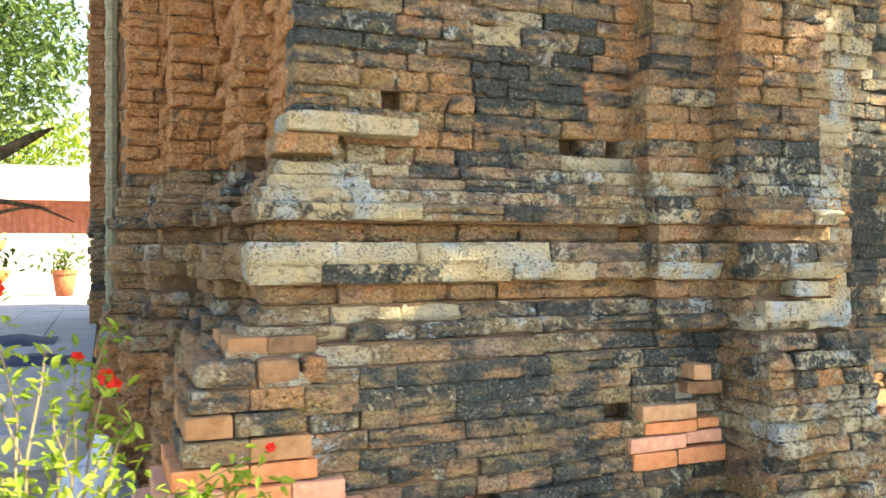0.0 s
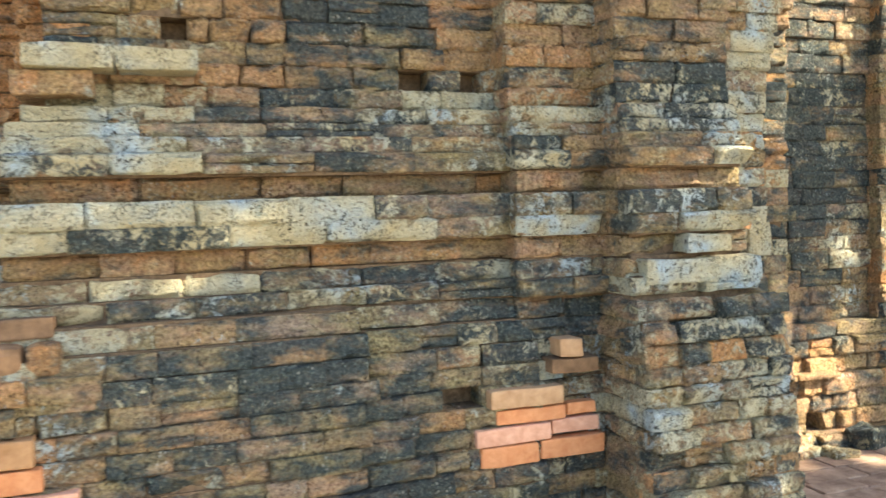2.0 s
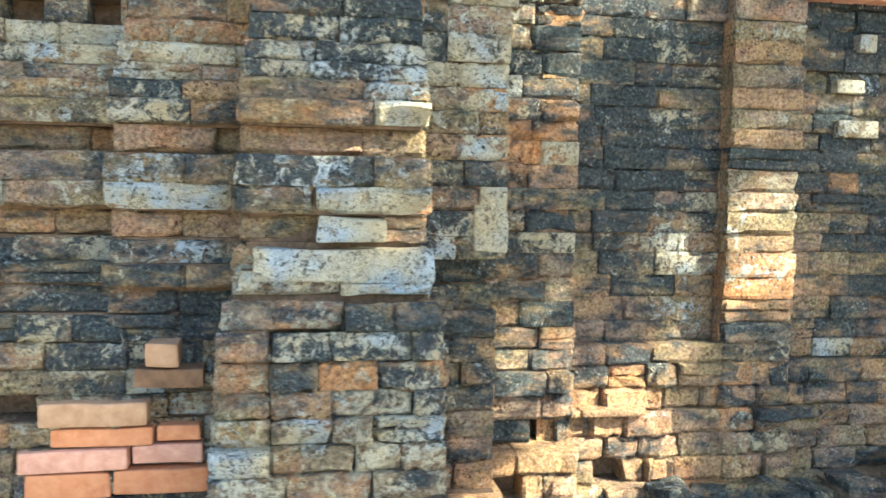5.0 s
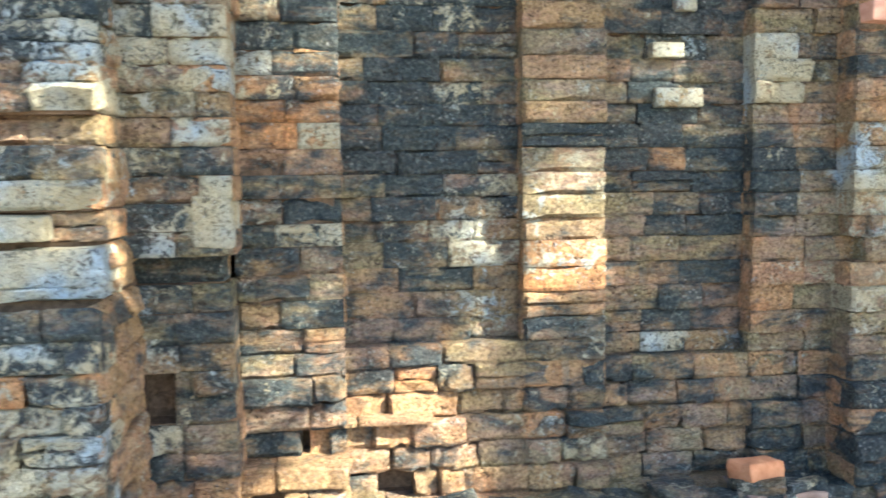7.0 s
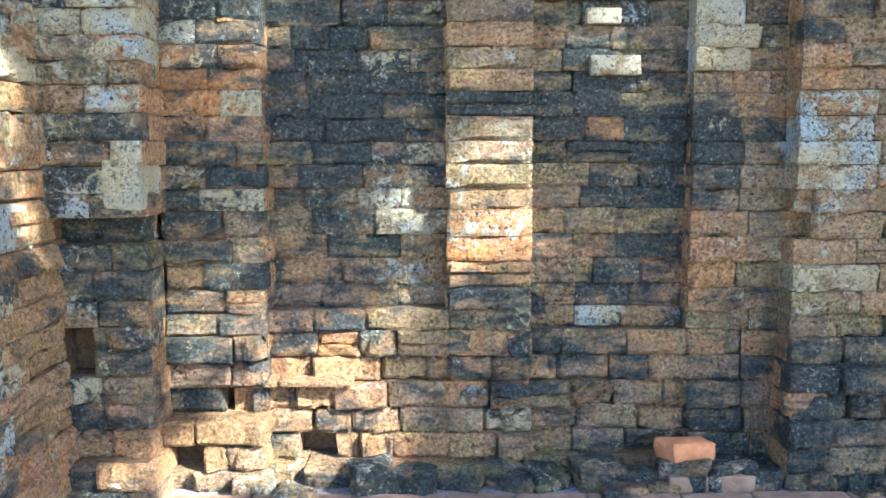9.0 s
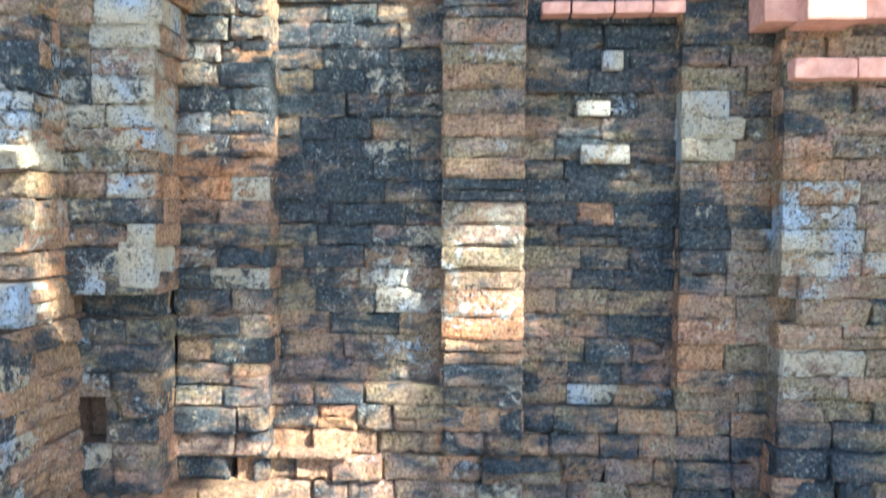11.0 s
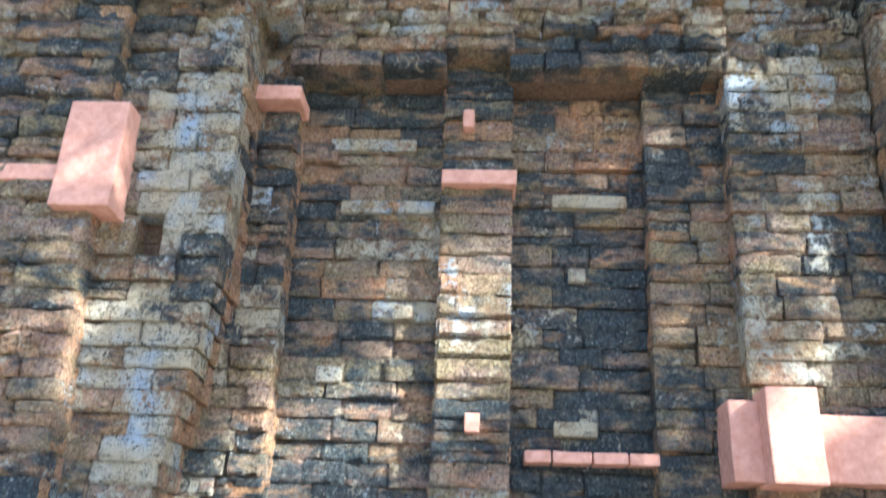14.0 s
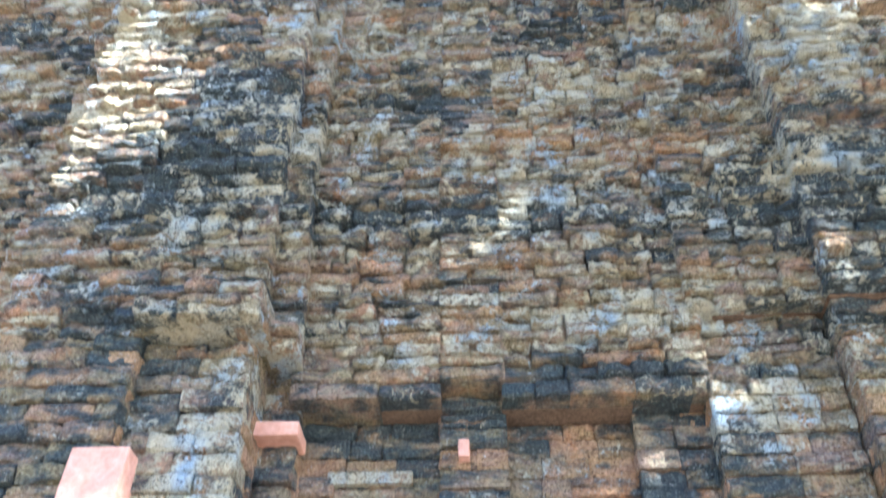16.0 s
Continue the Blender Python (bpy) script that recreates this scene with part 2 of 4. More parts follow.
def leaves(name, places, size, material, parent, rng, slim=0.45):
    """Folded, pointed leaves at the given places, joined into one foliage part."""
    verts, faces = [], []
    for p in places:
        s = size * rng.uniform(0.6, 1.3)
        q = Euler((rng.uniform(-1.1, 1.1), rng.uniform(-1.1, 1.1), rng.uniform(0, 6.3))).to_quaternion()
        n = len(verts)
        for x, y, z in ((0, 0, 0), (0.35, slim * 0.5, 0.08), (0.4, 0, 0), (0.35, -slim * 0.5, 0.08), (0.75, slim * 0.32, 0.04), (0.75, -slim * 0.32, 0.04), (1, 0, -0.08)):
            verts.append(Vector(p) + q @ Vector((x, y, z)) * s)
        faces += [(n, n + 2, n + 1), (n, n + 3, n + 2), (n + 1, n + 2, n + 6, n + 4), (n + 2, n + 3, n + 5, n + 6)]
    ob = new(name, mesh_of(name, verts, faces, material))
    ob.parent = parent
    return ob


# ---- stains, with some painted sun and shade: (x, z, half width, half height, strength) on the wall's face ----
SOOT = [
    (1.06, 2.42, .33, .13, .7), (2.3, 2.48, .24, .17, .7), (.96, 2.05, .18, .06, .7), (1.95, 2.09, .49, .07, .6), (2.27, 1.94, .27, .11, .5),
    (.71, 1.74, .1, .1, .8), (1.33, 1.51, .17, .05, .5), (.71, 1.35, .07, .07, .5), (2.2, 1.29, .13, .07, .5), (1.06, 1.01, .16, .04, .6),
    (1.79, .98, .22, .04, .6), (1.62, .78, .5, .15, .62), (1.06, .77, .16, .08, .6), (1.22, .5, .42, .13, .5), (2.04, .62, .46, .14, .45),
]
# spots at (3.88, 1.03) and (3.85, .60) paint shade low on pilaster_3
SOOT_AND_SHADE_2 = [
    (2.65, .73, .22, .07, .7), (2.83, 1.9, .1, .05, .7), (3.39, 1.86, .25, .16, 1.0), (2.75, 1.58, .2, .08, .7), (2.87, 1.33, .15, .06, .5),
    (3.53, .87, .19, .09, .7), (3.21, .85, .09, .08, .5), (3.58, .65, .14, .09, .6), (3.88, 1.03, .17, .06, .5), (3.85, 1.37, .13, .05, .6),
    (3.85, .60, .24, .34, .36), (4.61, 1.69, .3, .16, .75), (4.65, 1.24, .27, .2, .6), (4.69, .97, .25, .12, .55), (5.19, 1.47, .13, .05, .8),
    (5.65, 1.53, .26, .2, .75), (5.34, .58, .21, .07, .7), (6.14, 1.38, .13, .13, .9), (6.49, .4, .2, .13, .75),
]
SOOT_3 = [
    (5.7, 2.8, .28, .25, .7), (5.74, 3.72, .27, .24, .3), (4.68, 1.95, .3, .16, .8), (4.8, 3.18, .18, .06, .6), (6.81, 5.04, .5, .26, .9),
    (3.5, 5.01, .5, .3, .9), (3.9, 5.8, .4, .35, .8), (5.09, 5.0, 1.1, .14, .75), (7.1, 5.0, .7, .3, 1.1), (3.75, 5.2, .5, .4, 1.0), (4.6, 2.1, .35, .35, .6), (4.15, 1.95, .12, .3, .7), (5.7, 2.55, .3, .4, .45), (5.68, 1.95, .3, .25, .65), (6.15, 2.5, .14, .35, .4), (4.7, 1.45, .3, .25, .7),
]
PALE = [
    (1.89, 2.5, .28, .14, .7), (.91, 1.7, .15, .1, .7), (1.09, 1.58, .24, .06, .9), (.81, 1.33, .15, .09, .7), (1.22, 1.36, .28, .05, 1.0),
    (1.76, 1.31, .28, .08, .9), (1.28, 1.09, .28, .05, .7), (1.06, .76, .11, .04, .5), (.44, .77, .12, .04, .5), (2.72, .69, .15, .06, .5),
    (2.86, 2.23, .19, .06, .7), (3.62, 1.55, .09, .04, .8), (2.79, 1.32, .12, .05, .8), (3.37, 1.32, .14, .05, .8), (3.43, 1.07, .23, .06, 1.0),
]
# the three spots at x 5.17 to 5.22 paint sun patches on pilaster_5
PALE_AND_SUN_2 = [
    (3.03, .52, .13, .09, .5), (2.67, 1.23, .12, .04, .7), (3.92, 1.75, .15, .14, .9), (3.91, 1.45, .08, .04, .9), (3.92, 1.22, .11, .09, 1.0),
    (4.24, 1.49, .09, .07, .6), (4.23, 1.08, .07, .05, .8), (5.19, 1.38, .16, .06, .4), (5.22, 1.2, .13, .11, .3), (5.62, 1.81, .09, .04, .8),
    (5.74, .61, .18, .05, .9), (6.1, 1.75, .11, .17, .9), (6.4, 1.28, .12, .16, 1.0), (6.53, .83, .12, .13, .6), (3.92, 2.07, .17, .23, .7),
    (3.86, 2.55, .2, .35, .8), (3.92, 3.4, .22, .55, .8), (5.17, 2.79, .15, .26, .4), (4.25, 2.75, .1, .13, .6),
]
# the spot at (3.0, 6.5) paints sunlight on the upper left pier
PALE_AND_SUN_3 = [
    (4.55, 2.54, .08, .05, .9), (5.64, 2.34, .1, .05, .9), (4.87, 2.82, .06, .05, .8), (5.43, 5.34, .33, .14, .6), (3.0, 6.5, .4, .7, .6),
    (7.3, 6.1, .4, .6, .8), (6.2, 5.7, .35, .12, .5), (4.6, 6.1, .4, .12, .5), (6.75, 3.3, .2, .3, .5), (6.5, 2.75, .2, .3, .5), (4.1, 3.9, .2, .3, .5), (6.6, 3.9, .3, .3, .6),
]
# spots at (1.22, 1.15) and (4.5, .42) paint sunlit ledge and base orange
BARE_AND_SUN = [
    (1.5, 2.17, .36, .11, .5), (1.5, 1.91, .26, .11, .6), (1.22, 1.15, .37, .05, .6), (.58, .9, .27, .07, .6), (.5, .55, .32, .16, .75),
    (2.61, 2.31, .11, .44, .7), (2.79, 2.03, .3, .09, .7), (3.2, 2.46, .2, .28, .6), (2.85, 1.82, .23, .04, .9), (3.37, .77, .06, .06, .8),
    (4.14, 1.56, .17, .15, 1.0), (5.15, .95, .16, .12, 1.0), (5.66, 1.4, .11, .07, .6), (6.05, .87, .09, .14, .7), (4.5, .42, .35, .2, .6),
]
BARE_2 = [
    (6.35, 1.52, .08, .12, .8), (4.54, 3.75, .17, .06, .7), (5.79, 3.66, .16, .24, .6), (5.44, 5.59, .41, .1, .6), (6.3, 5.45, .35, .08, .5), (4.2, 6.0, .2, .08, .5), (7.0, 6.5, .3, .15, .5), (4.63, 4.66, .25, .12, .5),
    (2.62, 1.45, .08, .08, .8), (4.0, .2, .3, .1, .6), (4.9, .1, .3, .1, .5), (2.0, 1.22, .5, .03, .4),
]


def growth(x, z, rng, bare=0.0):
    """How much soot, lichen and bare clay, painted sun and shade included, a brick at (x, z) of the front carries, and
    its tone.
    """
    def most(*lists):
        best = 0.0
        for cx, cz, rx, rz, s in (p for one in lists for p in one):
            d = ((x - cx) / rx) ** 2 + ((z - cz) / rz) ** 2
            best = max(best, s * math.exp(-0.8 * d) if d < 5 else 0.0)
        return best
    d, p, b = most(SOOT, SOOT_AND_SHADE_2, SOOT_3), most(PALE, PALE_AND_SUN_2, PALE_AND_SUN_3), most(BARE_AND_SUN, BARE_2)
    high = min(max(z - 2.0, 0.0) / 2.5, 1.0)
    drift = noise.noise(Vector((x * 1.3, 3.1, z * 2.4)))
    spread = 0.16 if x > 3.7 and z < 4 else 0.14
    d = max(d, 0.22 - 0.1 * (z > 4.1) + 0.5 * drift + rng.uniform(-spread, spread) + 0.12 * high) - 0.35 * b - 0.15 * p
    crusted = 1.0 if x < 3.75 and z < 1.9 else 0.0
    if z > 0.95 or x > 2.55:
        p += 0.24 * crusted
        d += 0.1 * crusted
    if 1.0 < x < 2.3 and z < 0.93:
        p -= 0.1
        crusted = -0.5
    p = max(p, 0.15 + 0.14 * crusted - 0.25 * drift + rng.uniform(-0.1, 0.16) + 0.04 * high + (0.17 if z > 4.1 else 0.0))
    if x < 3.7 and (1.43 < z < 1.52 or 1.15 < z < 1.24):
        d, p, b = 0.12, min(p, 0.16), max(b, 0.16)
    b = max(b, bare, rng.choice((0, 0, 0, 0.1, 0.3)))
    return (max(d - bare * 0.6, 0), max(p - bare * 0.25, 0), b * (1 - 0.4 * p), rng.random())


# ---- bricks ----
LENGTHS = (0.11, 0.16, 0.21, 0.26, 0.31, 0.38)
TALL, DEEP = 0.078, 0.17


def brick_shape(length, wear, rng):
    """A worn brick: its face lies in y = 0 and looks to -y; the body goes back along +y."""
    half, edge = 0.5 * length, 0.014
    xs = [-half, -half + edge, -0.45 * half, 0.0, 0.45 * half, half - edge, half]
    zs = [-0.5 * TALL, -0.5 * TALL + 0.012, 0.5 * TALL - 0.012, 0.5 * TALL]
    verts, faces = [], []
    off = rng.uniform(0, 90)
    for j, z in enumerate(zs):
        for i, x in enumerate(xs):
            rim = (i in (0, 6)) + (j in (0, 3))
            n = noise.noise_vector(Vector((x * 14 + off, off, z * 18)))
            y = (0.0, 0.003 + 0.008 * wear, 0.008 + 0.016 * wear)[rim] * rng.uniform(0.4, 1.6)
            y += (n.y * 0.022 + rng.uniform(-0.006, 0.006)) * (0.2 + wear)
            if rim and rng.random() < 0.18 * wear * wear + 0.02:
                y += rng.uniform(0.008, 0.034)
            ragged = 0.008 * (0.25 + wear)
            verts.append((x + n.x * ragged * (i not in (0, 6)), y, z + n.z * ragged * (0.8 if j in (1, 2) else 0.3)))
    wide = len(xs)
    for j in range(3):
        for i in range(wide - 1):
            a = j * wide + i
            faces.append((a, a + 1, a + wide + 1, a + wide))
    top = 3 * wide
    back = []
    for sx, sz in ((-0.5, -0.5), (0.5, -0.5), (0.5, 0.5), (-0.5, 0.5)):
        back.append(len(verts))
        verts.append((sx * length, DEEP, sz * TALL))
    faces.append((*range(wide - 1, -1, -1), back[0], back[1]))
    faces.append((top + wide - 1, 2 * wide + wide - 1, 2 * wide - 1, wide - 1, back[1], back[2]))
    faces.append((*range(top, top + wide), back[2], back[3]))
    faces.append((0, wide, 2 * wide, top, back[3], back[0]))
    return verts, faces


rng = random.Random(7)
SHAPES = {}
for wear_index, wear in enumerate((0.12, 0.55, 1.1)):
    for size_index, length in enumerate(LENGTHS):
        for _ in range(5):
            v, f = brick_shape(length, wear, rng)
            SHAPES.setdefault((wear_index, size_index), []).append((np.array(v), f, mesh_of("brick", v, f, BRICK)))


class Masonry:
    """Bricks of one wall or pier: those that the camera passes nearest are parts, the others one joined mass."""

    def __init__(self, owner, solo):
        self.owner, self.solo, self.count = owner, solo, 0
        self.verts, self.faces, self.amounts, self.total = [], [], [], 0

    def lay(self, x, y, z, turn, length, height, wear, amounts, rng, deep=DEEP, slope=0.0):
        size = min(range(len(LENGTHS)), key=lambda i: abs(LENGTHS[i] - length))
        v, f, me = rng.choice(SHAPES[(wear, size)])
        m = pose(x, y, z, slope + rng.uniform(-1, 1) * (0.3 + 1.1 * wear), rng.uniform(-0.3, 0.3) * (0.4 + 0.8 * wear), turn + rng.uniform(-1, 1) * (0.3 + 0.8 * wear))
        m = m @ Matrix.Diagonal((length / LENGTHS[size], deep / DEEP, height / TALL, 1))
        if self.count < 300 and self.solo(x, y, z):
            ob = new("brick", me)
            ob.parent = self.owner
            ob.matrix_basis = m
            ob.color = amounts
            self.count += 1
        else:
            a = np.array(m)
            self.verts.append(v @ a[:3, :3].T + a[:3, 3])
            self.faces += [tuple(i + self.total for i in g) for g in f]
            self.amounts += [amounts] * len(v)
            self.total += len(v)

    def close(self):
        if not self.total:
            return
        me = mesh_of("brickwork", np.concatenate(self.verts).tolist(), self.faces, BRICK_MASS)
        layer = me.attributes.new("growth", "FLOAT_COLOR", "POINT")
        layer.data.foreach_set("color", np.array(self.amounts, dtype=np.float32).ravel())
        ob = new("brickwork", me)
        ob.parent = self.owner
        tagged(ob, kind="stuff")


def split_run(a, b, rng, short=0.14, long=0.34):
    """Cuts a run into brick lengths."""
    cuts, at = [], a
    while b - at > long:
        step = rng.uniform(short, long)
        if b - at - step < 0.09:
            step = (b - at) * 0.5
        cuts.append((at, at + step))
        at += step
    cuts.append((at, b))
    return cuts


# courses of the moulded base: lower edge, upper edge, how far it stands out
MOULDED = [
    (0.0, .08, .55), (.08, .16, .55), (.16, .24, .53), (.24, .32, .52), (.32, .40, .50), (.40, .48, .49), (.48, .56, .48), (.56, .64, .46),
    (.64, .72, .44), (.72, .81, .43), (.81, .90, .41), (.90, .99, .35), (.99, 1.065, .27), (1.065, 1.15, .19), (1.15, 1.24, .155), (1.24, 1.33, .24),
    (1.33, 1.43, .25), (1.43, 1.52, .105), (1.52, 1.60, .20), (1.60, 1.67, .17), (1.67, 1.73, .13), (1.73, 1.80, .08),
]


def lean(z):
    return -0.08 * max(0.0, z - 2.1)


def wave(x, z):
    """Courses sag and rise a little along the wall."""
    return z + 0.013 * noise.noise(Vector((x * 0.9, 1.7, z * 0.6)))


def slant(z):
    """How far the faces of a moulded course lean back (minus) or over (plus), in degrees."""
    for low, high, angle in ((.72, .81, -8), (.81, .90, -14), (.90, .99, -24), (1.065, 1.15, -26), (1.24, 1.33, 12), (1.33, 1.43, -8), (1.52, 1.60, 14), (1.67, 1.80, -12)):
        if low <= z < high:
            return angle
    return 0.0


def courses(first, top, seed):
    r, z, out = random.Random(seed), first, []
    while z < top:
        h = r.uniform(0.082, 0.104) if z < 4.1 else r.uniform(0.062, 0.088)
        out.append((z, z + h))
        z += h
    return out


HIGH_A = courses(1.80, 8.8, 3)
PLAIN = courses(0.0, 7.6, 5)


def pier(name, label, x0, x1, y, back, stands, rows, seed, left=0.0, right=0.0, side=(1.0, 1.0), top=7.6, bottom=0.0, wear=(1,), jog=0.011, bare=0.0, solo=(0, 3.0), holes=(), gaps=0.0, foot=0.0, spread=None, spread_left=0.0, bow=None):
    """A stretch of brick wall that looks to -y. stands(z): how far a course stands out of the face y. left, right: how much of its flanks shows."""
    r = random.Random(seed)
    core_v, core_f = [], []
    owner = new(name)
    tagged(owner, label, "wall", kind="structure")
    stack = Masonry(owner, lambda px, py, pz: solo[0] <= pz <= solo[1])
    full = bare
    for n, (z0, z1) in enumerate(rows):
        if z1 > top + 0.05 or z0 < bottom - 0.01:
            continue
        zc, h = (z0 + z1) / 2, z1 - z0 - 0.002
        e = stands(zc)
        bare = full * (0.25 if full > 0.6 and 0.85 < zc < 1.85 else 1)
        xa, xb = x0 - (e * side[0] if left else 0) - spread_left * min(max(zc - 3.3, 0), 1), x1 + (e * side[1] if right else 0) + (spread(zc) if spread else 0)
        yf = y - e + lean(zc)
        drift = r.uniform(-jog, jog) * 0.7
        dents = [(hx, hw) for hx, hz, hw, hh in holes if abs(zc - hz) < hh]
        slope = slant(zc) if rows is ROWS_A else 0.0
        bed = 0.13 if dents or zc < foot or zc > 4.0 else 0.03
        ca, cb = xa + (0.03 if left else 0), xb - (0.03 if right else 0)
        cells = 8 if bow else 1
        for c in range(cells):
            i = len(core_v)
            sa, sb = ca + (cb - ca) * c / cells, ca + (cb - ca) * (c + 1) / cells
            yb = yf + bed + (bow(sb, zc) if bow else 0)
            core_v += [(sa, yb, z0), (sb, yb, z0), (sb, back, z0), (sa, back, z0), (sa, yb, z1), (sb, yb, z1), (sb, back, z1), (sa, back, z1)]
            core_f += [(i, i + 1, i + 5, i + 4), (i + 1, i + 2, i + 6, i + 5), (i + 3, i, i + 4, i + 7), (i + 4, i + 5, i + 6, i + 7), (i, i + 3, i + 2, i + 1)]
        rough = 2.6 if zc > 4.2 else 1.5 if zc > 4.04 else 2.0 if zc < foot else 1.0
        spans = split_run(xa, xb, r, 0.14, 0.34) if zc > 4.04 else split_run(xa, xb, r, 0.12, 0.27) if rough > 1 else split_run(xa, xb, r, 0.22, 0.48) if 0.9 < zc < 1.8 and rows is ROWS_A else split_run(xa, xb, r)
        for a, b in spans:
            xc = (a + b) / 2
            if any(a >= hx - hw - .03 and b <= hx + hw + .03 for hx, hw in dents) or r.random() < gaps:
                continue
            for hx, hw in dents:
                if a < hx + hw and b > hx - hw:
                    if hx - hw - a > b - hx - hw:
                        b = hx - hw
                    else:
                        a = hx + hw
            if b - a < 0.04:
                continue
            xc = (a + b) / 2
            flush = rows is ROWS_A and 0.5 < zc < 0.99 and 0.95 < xc < 2.3
            out = (drift + r.uniform(-jog, jog) * rough) * (0.3 if flush else 0.75) + (r.uniform(0.01, 0.03) if r.random() < 0.05 and not flush else 0)
            out += noise.noise(Vector((xc * 2.3, 5.5, zc * 2.6))) * (0.08 if zc > 4.2 else 0.02 if zc > 4.04 else 0.035 if zc < foot else 0.02)
            out -= bow(xc, zc) if bow else 0
            kind = 0 if flush else r.choice((1, 1, 2)) if rough > 1 else r.choice(wear)
            if r.random() < (0.16 if zc > 4.2 else 0.05):
                for half in (-0.25, 0.25):
                    stack.lay(xc, yf - out + r.uniform(-0.006, 0.006), wave(xc, zc) + half * h, 0, b - a - 0.004, h * 0.49, kind, growth(xc, zc, r, bare), r, 0.34 if zc > 3.9 else 0.19, slope)
                continue
            stack.lay(xc, yf - out, wave(xc, zc), 0, b - a - r.uniform(0.001, 0.004), h, kind, growth(xc, zc, r, bare), r, 0.34 if zc > 3.9 else 0.19, slope)
        for shows, xs, turn in ((left, xa, -90), (right, xb, 90)):
            if not shows:
                continue
            start = yf + (0.02 if n % 2 else 0.10)
            for a, b in split_run(start, y + shows + 0.02, r):
                if r.random() < gaps:
                    continue
                # porch flanks: extra orange clay that also paints in warm bounce light
                porch = turn < 0 and xs < 1.0
                out = r.uniform(-jog, jog) * (2.2 if porch else 0.9)
                stack.lay(xs + (out if turn > 0 else -out), (a + b) / 2, wave(xs, zc), turn, b - a - 0.003, h, 2 if porch else r.choice(wear), growth(xs - 0.4 if porch else xs + 0.05, zc, r, max(bare, (0.85 if zc > 1.85 else 0.22) if porch else 0.25 if turn < 0 and xs < 3.2 else 0.42 if zc < 4 else bare)), r, 0.15, slope)
    core = new("joint_bed", mesh_of("joint_bed", core_v, core_f, CORE))
    core.parent = owner
    stack.close()
    return owner


def moulded(share):
    def stands(z):
        for a, b, e in MOULDED:
            if a <= z < b:
                return e * share
        return 0.0
    return stands


def steps(*pairs):
    """(height, reach) pairs: the reach below each height, 0 above the last."""
    def stands(z):
        for h, e in pairs:
            if z < h:
                return e
        return 0.0
    return stands


ROWS_A = [(a, b) for a, b, _ in MOULDED] + HIGH_A

# ---- ground ----
bm = bmesh.new()
bmesh.ops.create_grid(bm, x_segments=2, y_segments=2, size=600)
tagged(part("ground", bm, EARTH), "bare pale dry earth round the temple", "ground", kind="structure")


def corbel(foot, reach, cap=0.0):
    """The reach of the rough brickwork above the niches."""
    def stands(z):
        if z < foot:
            return 0.0
        rise = min(max(z - 4.3, 0), 0.9) * 0.16
        return reach + rise - max(z - 5.3, 0) * 0.05 + (cap if z < 4.32 else 0.0)
    return stands


def both(low, high):
    return lambda z: low(z) + high(z)


# ---- the temple's walls, from the porch to the far pier ----
def hollow(x, z):
    """The base sinks back a little towards the repaired corner."""
    u = min(max((x - 1.7) / 0.6, 0.0), 1.0)
    return 0.09 * u * u * (3 - 2 * u) if z < 0.99 else 0.0


def repaired(z):
    """The reach of the first pilaster: a moulded upper part over a hollowed base."""
    return moulded(.68)(z) if z >= .99 else 0.205 - 0.12 * max(z - 0.4, 0.0)


def bulging(z):
    return moulded(.76 if z < .99 else .62)(z)


pier("wall_vestibule", "weathered brick wall with moulded base and lichen crust", .80, 2.67, 3.82, 4.5, moulded(1.0), ROWS_A, 11, left=.72, top=8.8, wear=(0, 1, 1, 2),
     jog=.012, holes=((2.27, 1.93, .07, .06), (2.56, 1.93, .035, .05), (2.33, .58, .07, .05), (1.30, 2.12, .03, .03), (1.56, .28, .05, .05)), bow=hollow)
pier("pilaster_1", "narrow brick pilaster, orange clay showing through lichen", 2.64, 3.12, 3.66, 4.3, repaired, ROWS_A, 12, left=.2, side=(.25, 0), top=8.8, wear=(0, 1, 1), bare=.12)
pier("pilaster_2", "tall brick pilaster with black and white lichen crust", 3.06, 3.63, 3.46, 4.3, bulging, ROWS_A, 13, left=.2, right=.2, side=(.25, .12), top=8.8, wear=(1, 1, 2), jog=.011, foot=1.0, spread_left=.19)
pier("pilaster_3", "grey lichened brick pier beside the tall pilaster", 3.60, 3.98, 3.62, 4.6, both(steps((.20, .02), (.86, -.06), (.95, -.10), (1.09, -.17)), both(lambda z: .06 * min(max(z - 2.0, 0), 1), corbel(4.14, 0, .2))), PLAIN, 14, right=.24, side=(0, .3), wear=(0, 1, 1),
     holes=((3.70, .57, .06, .09), (3.84, 2.98, .06, .06)), spread=lambda z: .16 * min(max(z - 1.9, 0) / .9, 1))
pier("pilaster_4", "eroded brick pier with orange stain", 3.95, 4.34, 3.885, 4.6, both(steps((.25, .09), (.42, -.01), (.64, .02)), corbel(4.10, .20, .08)), PLAIN, 15, right=.16, side=(0, 0), wear=(0, 1, 2), foot=.62, holes=((4.05, .17, .06, .05), (4.22, .33, .05, .04)))
pier("wall_niche", "soot-stained brick panel above an eroded base", 4.29, 5.04, 4.035, 4.6, both(steps((.12, .20), (.35, .12), (.40, .09), (.64, .085)), corbel(4.0, .235)), PLAIN, 16, wear=(0, 0, 1), jog=.009, foot=.62, holes=((4.52, .16, .07, .05),))
pier("pilaster_5", "slim brick pilaster with pale crust and painted sun patches", 5.03, 5.362, 3.95, 4.6, both(steps((.12, .10), (.35, .03), (.63, .01)), corbel(4.04, .15)), PLAIN, 17, left=.06, right=.10, side=(0, 0), wear=(0, 1, 1), foot=.62)
